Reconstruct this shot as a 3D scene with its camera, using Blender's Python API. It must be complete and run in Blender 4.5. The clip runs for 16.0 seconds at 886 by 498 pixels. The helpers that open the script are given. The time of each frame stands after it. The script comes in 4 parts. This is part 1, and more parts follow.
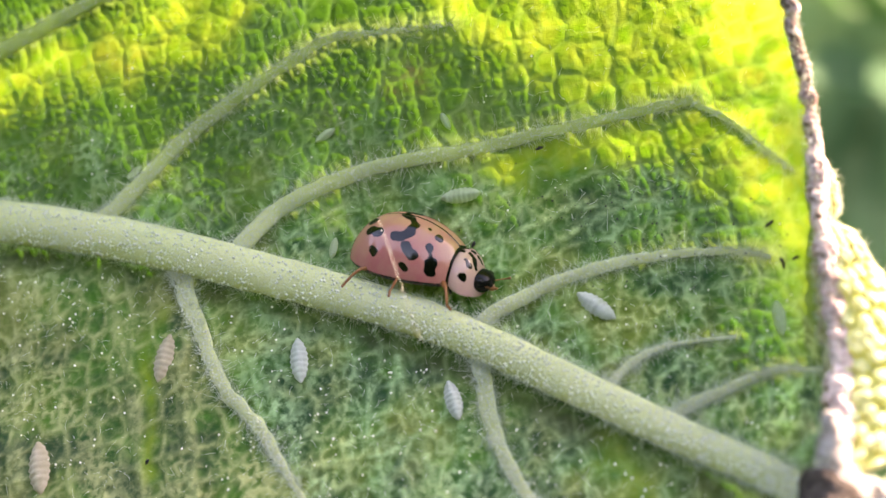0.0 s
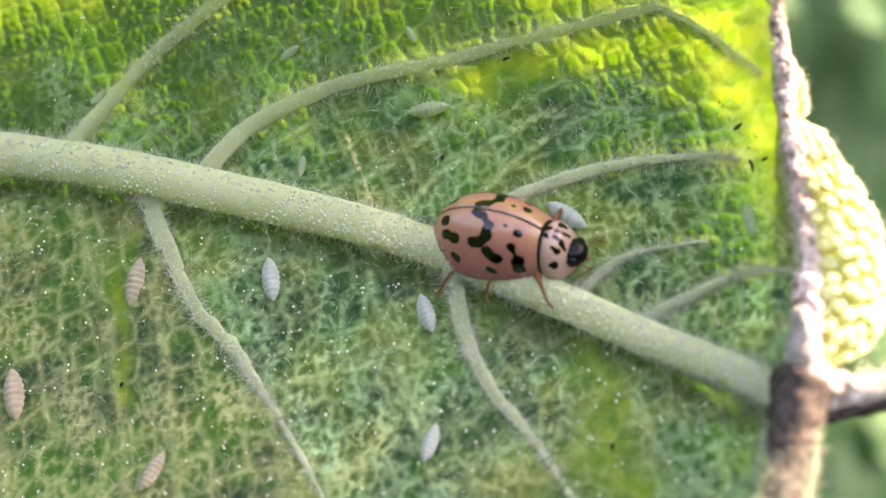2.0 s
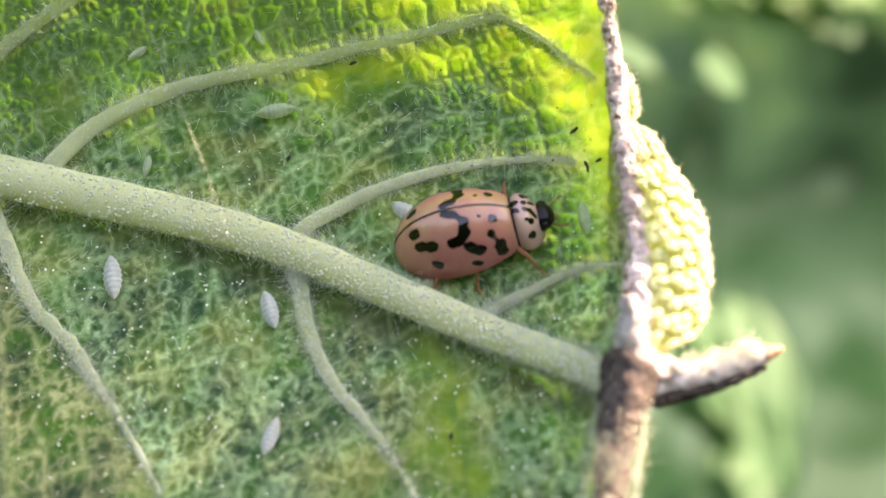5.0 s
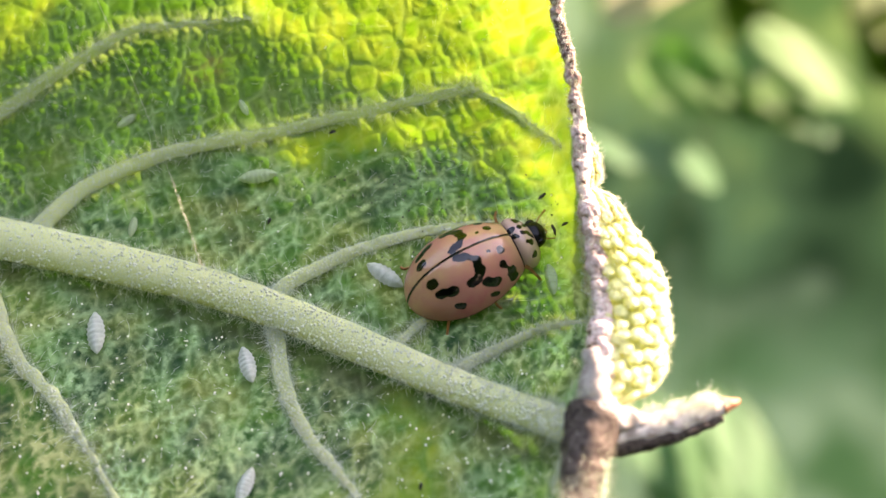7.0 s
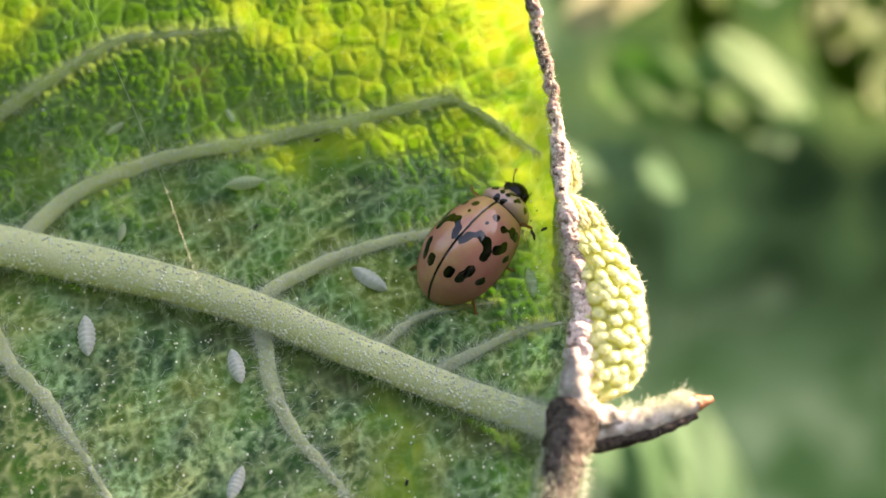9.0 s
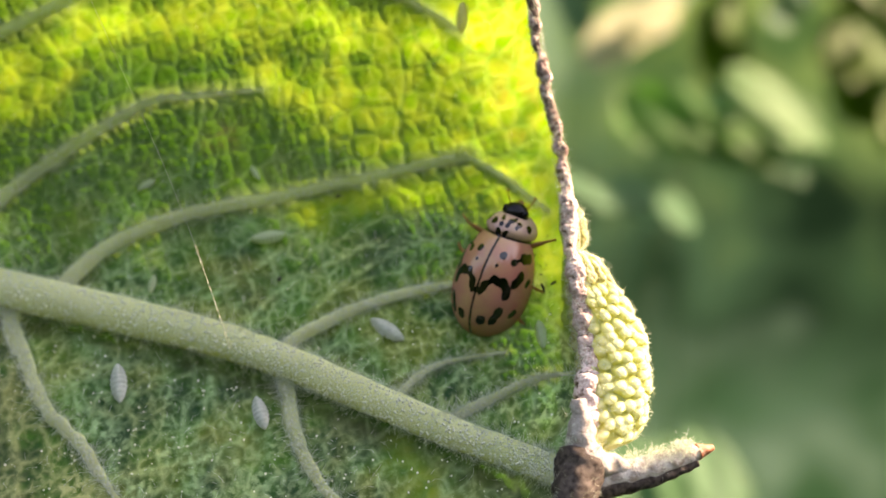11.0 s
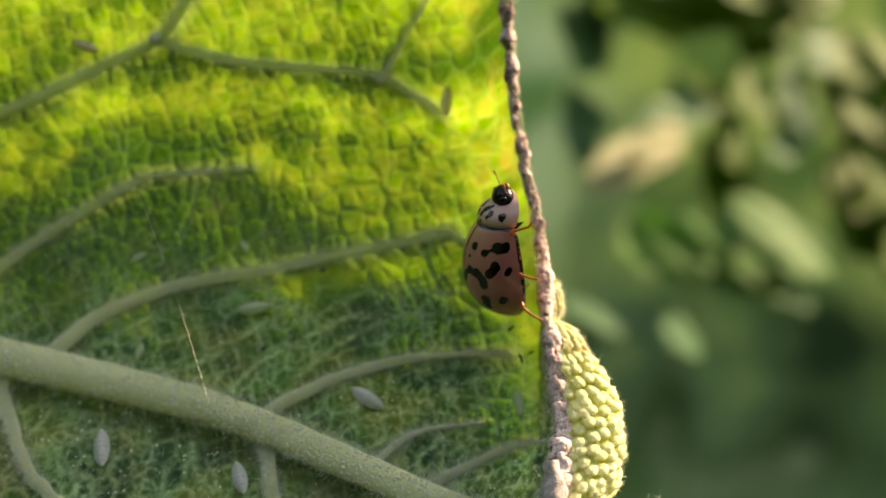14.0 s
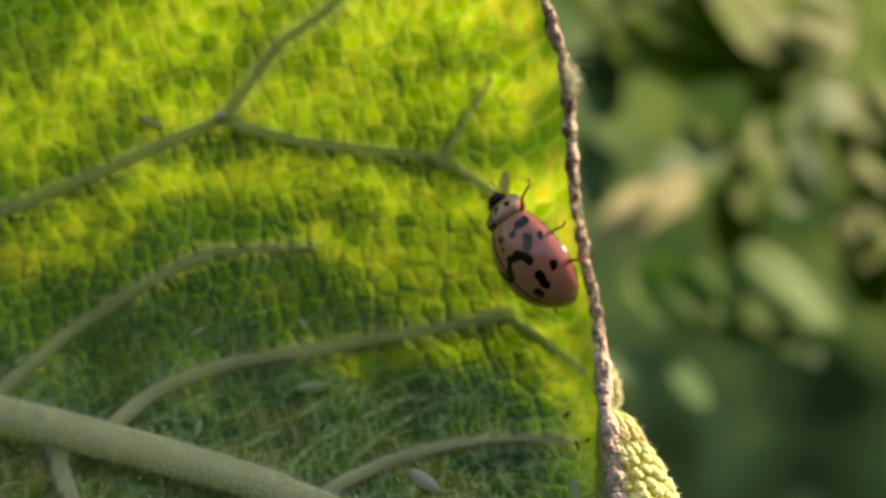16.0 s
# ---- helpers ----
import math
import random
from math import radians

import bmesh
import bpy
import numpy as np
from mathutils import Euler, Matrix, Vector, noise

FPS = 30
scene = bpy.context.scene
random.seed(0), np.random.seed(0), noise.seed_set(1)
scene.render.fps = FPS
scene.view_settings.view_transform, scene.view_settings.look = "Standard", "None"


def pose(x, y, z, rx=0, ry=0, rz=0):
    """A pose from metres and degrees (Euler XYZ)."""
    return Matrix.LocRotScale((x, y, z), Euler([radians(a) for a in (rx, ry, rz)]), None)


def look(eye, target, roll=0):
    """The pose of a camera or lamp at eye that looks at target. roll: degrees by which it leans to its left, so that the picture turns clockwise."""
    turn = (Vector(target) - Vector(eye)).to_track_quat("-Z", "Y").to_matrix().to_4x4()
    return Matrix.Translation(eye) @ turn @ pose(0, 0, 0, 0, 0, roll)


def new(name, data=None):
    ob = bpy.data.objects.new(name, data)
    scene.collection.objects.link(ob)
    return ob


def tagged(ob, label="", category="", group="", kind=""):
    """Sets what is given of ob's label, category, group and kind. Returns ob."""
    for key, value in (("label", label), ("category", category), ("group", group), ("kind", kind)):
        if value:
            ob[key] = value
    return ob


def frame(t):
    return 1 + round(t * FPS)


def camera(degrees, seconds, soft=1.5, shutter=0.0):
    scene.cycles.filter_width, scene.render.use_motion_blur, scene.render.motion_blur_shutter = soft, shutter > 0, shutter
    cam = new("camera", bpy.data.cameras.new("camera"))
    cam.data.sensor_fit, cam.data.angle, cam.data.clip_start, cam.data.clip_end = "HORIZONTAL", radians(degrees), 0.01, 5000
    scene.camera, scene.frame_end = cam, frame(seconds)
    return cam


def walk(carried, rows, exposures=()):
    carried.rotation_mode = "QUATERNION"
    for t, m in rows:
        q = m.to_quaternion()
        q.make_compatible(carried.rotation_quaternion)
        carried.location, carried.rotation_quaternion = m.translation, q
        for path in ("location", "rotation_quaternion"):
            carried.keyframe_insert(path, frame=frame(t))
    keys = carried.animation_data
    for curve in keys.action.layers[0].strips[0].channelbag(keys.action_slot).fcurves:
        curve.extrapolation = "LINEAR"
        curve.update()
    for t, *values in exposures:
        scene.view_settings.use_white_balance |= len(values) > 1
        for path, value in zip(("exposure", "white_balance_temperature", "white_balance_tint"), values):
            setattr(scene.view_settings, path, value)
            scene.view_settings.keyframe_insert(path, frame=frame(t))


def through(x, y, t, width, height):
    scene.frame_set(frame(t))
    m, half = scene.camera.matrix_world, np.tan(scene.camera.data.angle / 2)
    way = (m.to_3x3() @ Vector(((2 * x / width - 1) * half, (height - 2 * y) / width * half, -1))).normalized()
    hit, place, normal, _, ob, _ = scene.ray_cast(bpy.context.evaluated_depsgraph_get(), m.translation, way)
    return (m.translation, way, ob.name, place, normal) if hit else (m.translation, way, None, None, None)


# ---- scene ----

MM = 0.001  # the plan below is in millimetres

# ---- camera ----
cam = camera(41.0, 16.0)
cam.data.dof.use_dof = True
cam.data.dof.focus_distance = 0.0412
cam.data.dof.aperture_fstop = 44.0

# seconds, place in mm, yaw, pitch, roll in degrees
PATH = [
    (0, -1.652, -39.146, 4.380, 7.882, -4.826, -0.069),
    (0.5, -0.554, -37.812, 4.441, 9.553, -3.905, 0.882),
    (1, -1.518, -38.679, 3.214, 7.981, -3.685, 0.883),
    (1.5, -1.655, -38.877, 5.547, 8.383, -7.480, -0.488),
    (2, -1.293, -39.029, 3.364, 7.022, -7.585, -1.653),
    (2.5, -0.728, -38.733, 2.730, 5.339, -6.607, -1.183),
    (3, -1.460, -39.456, 3.048, 5.055, -7.305, -1.407),
    (3.5, -0.748, -39.347, 2.667, 3.796, -5.762, -0.451),
    (4, -0.336, -39.336, 1.876, 2.377, -5.793, -0.663),
    (6.5, -0.316, -41.012, 0.741, -0.201, -0.897, 0.008),
    (7, 0.083, -41.445, 0.075, 0.010, 0.022, -0.000),
    (7.5, -0.572, -41.854, 0.120, -0.704, -0.123, -0.262),
    (8, -0.006, -41.827, 0.366, -0.449, -0.452, -0.234),
    (8.5, -0.522, -42.540, -0.245, -1.737, 0.572, -0.135),
    (9, -0.706, -42.781, -0.056, -1.870, 0.421, -0.037),
    (9.5, -1.471, -44.382, 2.650, -1.709, -1.852, -0.611),
    (12, -0.218, -45.533, -0.827, -0.721, 4.707, 0.575),
    (12.5, -0.786, -46.229, -1.356, -1.618, 5.681, 0.192),
    (13, -0.383, -46.445, -1.608, -1.571, 7.039, 0.225),
    (13.5, 0.518, -45.956, -0.287, 0.076, 5.774, 0.413),
    (14, 0.499, -45.999, -1.604, -0.461, 8.191, 0.800),
    (14.5, -0.342, -45.346, -1.134, -1.533, 8.447, 1.123),
    (15, 0.913, -45.384, -0.272, 0.541, 8.470, 1.147),
    (15.5, -0.424, -46.300, -0.707, 0.054, 10.654, 1.668),
    (16, -1.857, -47.064, 0.185, -0.323, 9.871, 2.206),
]


def aim(x, y, z, yaw, pitch, roll):
    yw, pt = radians(yaw), radians(pitch)
    ahead = Vector((-math.sin(yw) * math.cos(pt), math.cos(yw) * math.cos(pt), math.sin(pt)))
    eye = Vector((x, y, z)) * MM
    return look(eye, eye + ahead, roll)


EXPOSURE = [(0, 3.20, 9100, 34), (4, 3.28, 9100, 33), (6.5, 3.07, 9200, 33), (7, 3.19, 9200, 33), (8, 3.16, 9300, 31), (8.5, 2.86, 9400, 30), (9, 2.76, 9500, 29), (9.5, 3.11, 9500, 30), (12, 2.20, 10000, 28), (14, 1.98, 10500, 24), (16, 1.66, 11200, 21)]
walk(cam, [(t, aim(*row)) for t, *row in PATH], EXPOSURE)

# ---- light ----
SUN = Vector((0.76, 0.18, 0.62)).normalized()
world = bpy.data.worlds.new("sky")
scene.world = world
world.use_nodes = True
wt = world.node_tree
sky = wt.nodes.new("ShaderNodeTexSky")
sky.sky_type, sky.sun_disc = "NISHITA", False
sky.sun_elevation = math.asin(SUN.z)
sky.sun_rotation = math.atan2(SUN.x, SUN.y)
wt.links.new(sky.outputs[0], wt.nodes["Background"].inputs[0])
wt.nodes["Background"].inputs[1].default_value = 0.15
sun = new("sun", bpy.data.lights.new("sun", "SUN"))
sun.data.energy, sun.data.angle, sun.data.color = 5.0, radians(0.53), (1.0, 0.95, 0.86)
sun.matrix_world = look(SUN, (0, 0, 0))


# ---- materials ----
class Nodes:
    """A short hand for node materials."""

    def __init__(self, name):
        self.mat = bpy.data.materials.new(name)
        self.mat.use_nodes = True
        self.tree = self.mat.node_tree
        self.tree.nodes.clear()
        self.out = self.tree.nodes.new("ShaderNodeOutputMaterial")
        self.co = self.tree.nodes.new("ShaderNodeTexCoord").outputs["Object"]

    def put(self, socket, value):
        if isinstance(value, bpy.types.NodeSocket):
            self.tree.links.new(value, socket)
        elif isinstance(value, (tuple, list)) and len(value) == 3 and socket.type == "RGBA":
            socket.default_value = (*value, 1)
        else:
            socket.default_value = value

    def node(self, kind, ins=(), **props):
        n = self.tree.nodes.new(kind)
        for k, v in props.items():
            setattr(n, k, v)
        for k, v in dict(ins).items():
            self.put(n.inputs[k], v)
        return n

    def noise(self, per_mm, detail=3.0, rough=0.55):
        return self.node("ShaderNodeTexNoise", {"Vector": self.co, "Scale": per_mm * 1000, "Detail": detail, "Roughness": rough}).outputs["Fac"]

    def cells(self, per_mm):
        return self.node("ShaderNodeTexVoronoi", {"Vector": self.co, "Scale": per_mm * 1000}).outputs["Distance"]

    def ramp(self, value, lo, hi, a=0.0, b=1.0):
        return self.node("ShaderNodeMapRange", {0: value, 1: lo, 2: hi, 3: a, 4: b}).outputs[0]

    def math(self, op, a, b=0.0):
        return self.node("ShaderNodeMath", {0: a, 1: b}, operation=op).outputs[0]

    def mix(self, fac, a, b):
        n = self.node("ShaderNodeMix", data_type="RGBA")
        self.put(n.inputs[0], fac), self.put(n.inputs[6], a), self.put(n.inputs[7], b)
        return n.outputs[2]

    def attr(self, name):
        return self.node("ShaderNodeAttribute", attribute_name=name).outputs["Fac"]

    def bump(self, height, mm, strength=1.0):
        return self.node("ShaderNodeBump", {"Height": height, "Distance": mm * MM, "Strength": strength}).outputs[0]

    def skin(self, colour, rough=0.6, normal=None, through=None, share=0.4, **more):
        """A surface of that colour; through: the colour of the light that passes it."""
        b = self.node("ShaderNodeBsdfPrincipled", {"Base Color": colour, "Roughness": rough})
        for k, v in more.items():
            self.put(b.inputs[k.replace("_", " ")], v)
        if normal is not None:
            self.put(b.inputs["Normal"], normal)
        end = b.outputs[0]
        if through is not None:
            tr = self.node("ShaderNodeBsdfTranslucent", {"Color": through})
            if normal is not None:
                self.put(tr.inputs["Normal"], normal)
            m = self.node("ShaderNodeMixShader", {0: share})
            self.tree.links.new(end, m.inputs[1]), self.tree.links.new(tr.outputs[0], m.inputs[2])
            end = m.outputs[0]
        self.tree.links.new(end, self.out.inputs[0])
        return self.mat


def blade_material():
    n = Nodes("leaf_underside")
    net, yellow, cell, vein, ripe, tan = n.attr("net"), n.attr("yellow"), n.attr("cell"), n.attr("vein"), n.attr("ripe"), n.attr("tan")
    wall, upper, tone = n.attr("wall"), n.attr("upper"), n.attr("tone")
    patch, fine = n.noise(0.40, 4, 0.6), n.noise(9, 4)
    green = n.mix(n.ramp(patch, 0.40, 0.60), (0.001, 0.030, 0.013), (0.025, 0.130, 0.008))
    green = n.mix(n.math("MULTIPLY", n.ramp(n.noise(0.26, 3, 0.6), 0.50, 0.64), 0.6), green, (0.17, 0.18, 0.03))
    green = n.mix(n.math("MULTIPLY", upper, 0.6), green, n.mix(patch, (0.015, 0.09, 0.008), (0.06, 0.14, 0.012)))
    # the midrib's shadow on the blade is painted in as dark brown
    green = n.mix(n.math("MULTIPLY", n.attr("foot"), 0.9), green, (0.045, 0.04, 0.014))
    blotch = n.ramp(n.noise(1.1, 3, 0.6), 0.36, 0.62)
    # gold and glow put the backlit bands into the blade's colour
    gold = n.mix(n.math("MULTIPLY", n.ramp(cell, 0.25, 0.75), n.ramp(blotch, 0, 1, 0.45, 1.0)), (0.08, 0.23, 0.010), (0.34, 0.44, 0.02))
    gold = n.mix(n.math("MULTIPLY", ripe, 0.7), gold, (0.50, 0.36, 0.05))
    body = n.mix(yellow, green, gold)
    tint = n.mix(n.ramp(n.noise(0.5, 3), 0.42, 0.62), (0.50, 0.77, 0.36), (0.64, 0.73, 0.28))
    tint = n.mix(n.math("MULTIPLY", upper, 0.7), tint, (0.38, 0.54, 0.22))
    tint = n.mix(tan, tint, (0.52, 0.53, 0.22))
    felt = n.mix(yellow, tint, (0.33, 0.42, 0.12))
    # wool lies in soft clots round uneven pits
    wisp = n.ramp(n.noise(7, 5, 0.7), 0.30, 0.66, 0.70, 1.0)
    thin = n.ramp(n.noise(0.55, 3, 0.6), 0.36, 0.62, 0.30, 1.0)
    clot = n.ramp(n.noise(2.6, 4, 0.62), 0.39, 0.54, 0.02, 1.0)
    wool = n.math("MULTIPLY", n.math("MULTIPLY", n.math("MULTIPLY", n.ramp(n.attr("wool"), 0, 1, 0.12, 1.0), clot), n.math("MULTIPLY", thin, wisp)), n.ramp(yellow, 0.05, 0.7, 1.0, 0.0))
    strand = n.math("MULTIPLY", n.ramp(n.noise(2.4, 4, 0.62), 0.36, 0.62, 0.05, 0.9), n.ramp(yellow, 0.2, 0.9, 1.0, 0.75))
    fac = n.math("MAXIMUM", n.math("MULTIPLY", net, strand), wool)
    fac = n.math("MAXIMUM", fac, n.math("MULTIPLY", n.math("MULTIPLY", wall, tan), n.ramp(n.noise(1.6, 4, 0.6), 0.40, 0.62, 0.1, 1.1)))
    fac = n.math("MAXIMUM", fac, n.math("MULTIPLY", n.attr("rib"), n.ramp(n.noise(3, 4, 0.62), 0.36, 0.62, 0.10, 0.85)))
    fac = n.math("MULTIPLY", fac, n.ramp(upper, 0, 1, 1.0, 0.52))
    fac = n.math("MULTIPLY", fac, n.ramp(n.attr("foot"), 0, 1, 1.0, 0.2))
    colour = n.mix(fac, body, felt)
    colour = n.mix(n.math("MULTIPLY", n.attr("stain"), n.ramp(n.noise(3, 4), 0.35, 0.6, 0.2, 1.0)), colour, (0.36, 0.15, 0.06))
    lit = n.mix(blotch, (0.22, 0.52, 0.012), n.mix(ripe, (0.39, 0.53, 0.04), (0.52, 0.41, 0.05)))
    glow = n.mix(yellow, n.mix(upper, (0.04, 0.20, 0.012), (0.04, 0.14, 0.006)), n.mix(n.ramp(cell, 0.15, 0.75), (0.12, 0.36, 0.008), lit))
    glow = n.mix(n.ramp(tone, 0.0, 0.9, 0.62, 0.0), glow, (0.035, 0.14, 0.004))
    through = n.mix(wall, glow, n.mix(yellow, (0.11, 0.28, 0.04), (0.52, 0.68, 0.12)))
    through = n.mix(vein, through, (0.22, 0.36, 0.08))
    share = n.math("MAXIMUM", n.ramp(yellow, 0, 1, 0.22, 0.50), n.ramp(upper, 0, 1, 0.2, 0.30))
    share = n.math("MULTIPLY", share, n.ramp(n.attr("thick"), 0, 1, 1.0, 0.35))
    return n.skin(colour, 0.75, n.bump(n.math("ADD", n.math("MULTIPLY", n.math("MULTIPLY", fac, n.ramp(yellow, 0, 0.8, 1.0, 0.2)), 2.2), n.math("ADD", fine, n.noise(25, 2))), 0.04, 0.45), through, share, Specular_IOR_Level=0.25)


def vein_material():
    n = Nodes("downy_vein")
    fine = n.noise(14, 4)
    colour = n.mix(n.noise(0.5, 3), (0.72, 0.76, 0.36), (0.83, 0.85, 0.48))
    colour = n.mix(n.ramp(fine, 0.45, 0.7), colour, (0.90, 0.91, 0.62))
    patchy = n.ramp(n.noise(1.8, 4, 0.6), 0.36, 0.66, 1.0, 0.30)
    colour = n.mix(n.math("MULTIPLY", n.attr("low"), patchy), colour, (0.17, 0.30, 0.10))
    colour = n.mix(n.math("MULTIPLY", n.attr("yellow"), 0.85), colour, (0.40, 0.50, 0.19))
    # shade on the midrib's lower side, put into the colour as dark olive
    colour = n.mix(n.math("MULTIPLY", n.attr("flank_shade"), n.ramp(n.noise(1.1, 3), 0.3, 0.7, 0.5, 1.0)), colour, (0.25, 0.26, 0.06))
    lit = n.mix(n.attr("yellow"), (0.84, 0.86, 0.30), (0.55, 0.68, 0.16))
    return n.skin(colour, 0.7, n.bump(n.math("ADD", fine, n.noise(5, 3)), 0.05, 0.6), lit, n.ramp(n.attr("yellow"), 0, 1, 0.38, 0.55), Specular_IOR_Level=0.25)


def plain(name, a, b, per_mm=3.0, rough=0.6, depth=0.03, through=None, share=0.3, spec=0.3):
    n = Nodes(name)
    fine = n.noise(per_mm * 4, 4)
    colour = n.mix(n.ramp(n.noise(per_mm, 4), 0.35, 0.65), a, b)
    return n.skin(colour, rough, n.bump(fine, depth, 0.7), through, share, Specular_IOR_Level=spec)


def rim_material():
    n = Nodes("dry_margin")
    bead = n.attr("bead")
    big, fine = n.noise(2.2, 4, 0.7), n.noise(12, 4)
    colour = n.mix(n.ramp(big, 0.42, 0.62), (0.06, 0.026, 0.017), (0.46, 0.31, 0.26))
    frost = n.math("MULTIPLY", n.ramp(bead, 0.2, 0.75), n.ramp(n.noise(0.8, 3), 0.36, 0.60, 0.25, 1.0))
    colour = n.mix(frost, colour, n.mix(n.ramp(fine, 0.4, 0.65), (0.60, 0.42, 0.36), (0.82, 0.70, 0.64)))
    colour = n.mix(n.math("MULTIPLY", n.attr("dry"), n.ramp(big, 0.45, 0.60, 0.85, 0.0)), colour, (0.05, 0.022, 0.014))
    return n.skin(colour, 0.85, n.bump(fine, 0.08, 0.8), Specular_IOR_Level=0.2)


def roll_material():
    n = Nodes("rolled_upper_side")
    fine = n.noise(9, 4)
    crown = n.ramp(n.math("ADD", n.attr("bead"), n.math("MULTIPLY", n.math("SUBTRACT", fine, 0.5), 0.4)), 0.25, 0.85)
    colour = n.mix(crown, (0.50, 0.52, 0.17), n.mix(n.noise(1.3, 3), (0.58, 0.62, 0.27), (0.70, 0.71, 0.44)))
    colour = n.mix(n.math("MULTIPLY", n.attr("scar_gap"), n.ramp(n.noise(3.5, 4, 0.65), 0.40, 0.56)), colour, (0.22, 0.13, 0.11))
    return n.skin(colour, 0.8, n.bump(fine, 0.05, 0.7), (0.75, 0.78, 0.30), 0.35, Specular_IOR_Level=0.15)


def shell_material():
    n = Nodes("elytron_shell")
    spot, side = n.attr("spot"), n.attr("side")
    fine = n.noise(22, 3)
    colour = n.mix(side, (0.42, 0.235, 0.115), (0.38, 0.105, 0.100))
    colour = n.mix(n.ramp(n.noise(1.4, 3), 0.35, 0.7), colour, (0.39, 0.155, 0.115))
    colour = n.mix(n.ramp(fine, 0.55, 0.8, 0, 0.35), colour, (0.30, 0.11, 0.08))
    edge = n.math("ADD", spot, n.math("MULTIPLY", n.math("SUBTRACT", n.noise(9, 3), 0.5), 0.75))
    colour = n.mix(n.ramp(edge, 0.42, 0.58), colour, (0.0012, 0.001, 0.001))
    return n.skin(colour, 0.24, n.bump(n.cells(18), 0.012, 0.25), Specular_IOR_Level=0.0, Coat_Weight=1.0, Coat_Roughness=0.12)


def pronotum_material():
    n = Nodes("pronotum_shell")
    spot = n.attr("spot")
    colour = n.mix(n.ramp(n.noise(1.5, 3), 0.35, 0.65), (0.48, 0.31, 0.22), (0.46, 0.27, 0.23))
    edge = n.math("ADD", spot, n.math("MULTIPLY", n.math("SUBTRACT", n.noise(9, 3), 0.5), 0.75))
    colour = n.mix(n.ramp(edge, 0.42, 0.58), colour, (0.0012, 0.001, 0.001))
    return n.skin(colour, 0.28, n.bump(n.cells(18), 0.012, 0.25), Specular_IOR_Level=0.0, Coat_Weight=0.8, Coat_Roughness=0.09)


BLADE, VEIN, RIM = blade_material(), vein_material(), rim_material()
SHELL, PRONOTUM = shell_material(), pronotum_material()
LEG = plain("leg_chitin", (0.34, 0.135, 0.045), (0.22, 0.075, 0.025), 5, 0.4, 0.01, (0.6, 0.30, 0.06), 0.25, 0.4)
BLACK = plain("black_chitin", (0.003, 0.0025, 0.0025), (0.006, 0.005, 0.0045), 6, 0.2, 0.006, spec=0.2)
BELLY = plain("belly_chitin", (0.10, 0.05, 0.025), (0.16, 0.08, 0.03), 5, 0.5, 0.01)
FACE = plain("pale_face", (0.40, 0.26, 0.16), (0.30, 0.17, 0.10), 6, 0.3, 0.006, spec=0.5)
WAX = plain("white_wax", (0.56, 0.58, 0.52), (0.42, 0.46, 0.38), 6, 0.6, 0.03, (0.7, 0.75, 0.6), 0.3)
TAN_WAX = plain("tan_wax", (0.56, 0.47, 0.34), (0.44, 0.37, 0.24), 5, 0.7, 0.03, (0.6, 0.55, 0.3), 0.3)
DIM_WAX = plain("clear_wax", (0.44, 0.52, 0.36), (0.50, 0.56, 0.40), 5, 0.5, 0.03, (0.55, 0.68, 0.25), 0.5)
HAIR = plain("white_hair", (0.70, 0.76, 0.58), (0.62, 0.70, 0.52), 2, 0.5, 0.0, (0.76, 0.78, 0.70), 0.35)
THREAD = plain("grey_silk", (0.46, 0.46, 0.36), (0.38, 0.38, 0.30), 2, 0.5, 0.0, spec=0.2)
GLAND = plain("gland_drop", (0.95, 0.94, 0.74), (0.93, 0.94, 0.82), 6, 0.25, 0.0, (0.7, 0.75, 0.35), 0.3, 0.5)
ROLL = roll_material()
WOOL = plain("felted_wool", (0.46, 0.43, 0.39), (0.27, 0.23, 0.20), 4.0, 0.95, 0.14, spec=0.05)
SPINE = plain("grey_down", (0.66, 0.62, 0.56), (0.34, 0.27, 0.22), 3.5, 0.9, 0.12, spec=0.1)
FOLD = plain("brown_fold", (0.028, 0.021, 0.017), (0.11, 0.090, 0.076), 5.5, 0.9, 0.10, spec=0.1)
SPINE_TIP = plain("russet_tip", (0.42, 0.16, 0.08), (0.34, 0.12, 0.06), 4, 0.6, 0.04)
SPECK = plain("black_speck", (0.012, 0.012, 0.012), (0.03, 0.025, 0.02), 8, 0.6, 0.01)


# ---- mesh helpers ----
def solid(name, verts, faces, material, parent=None, label="", smooth=True, attrs=None):
    me = bpy.data.meshes.new(name)
    verts = np.asarray(verts, np.float64) * MM
    me.from_pydata(verts.tolist() if len(verts) < 4000 else verts, [], faces if isinstance(faces, list) else faces.tolist())
    if smooth:
        me.polygons.foreach_set("use_smooth", np.ones(len(me.polygons), bool))
    for key, values in (attrs or {}).items():
        a = me.attributes.new(key, "FLOAT", "POINT")
        a.data.foreach_set("value", np.asarray(values, np.float32))
    me.materials.append(material)
    ob = new(name, me)
    if parent is not None:
        ob.parent = parent
    if label:
        tagged(ob, label)
    return ob


def lattice(nu, nv, closed=False):
    """Quads of a grid of nu x nv points; closed: the v direction joins up."""
    i, j = np.meshgrid(np.arange(nu - 1), np.arange(nv if closed else nv - 1), indexing="ij")
    k = (j + 1) % nv
    return np.stack([i * nv + j, i * nv + k, (i + 1) * nv + k, (i + 1) * nv + j], -1).reshape(-1, 4)


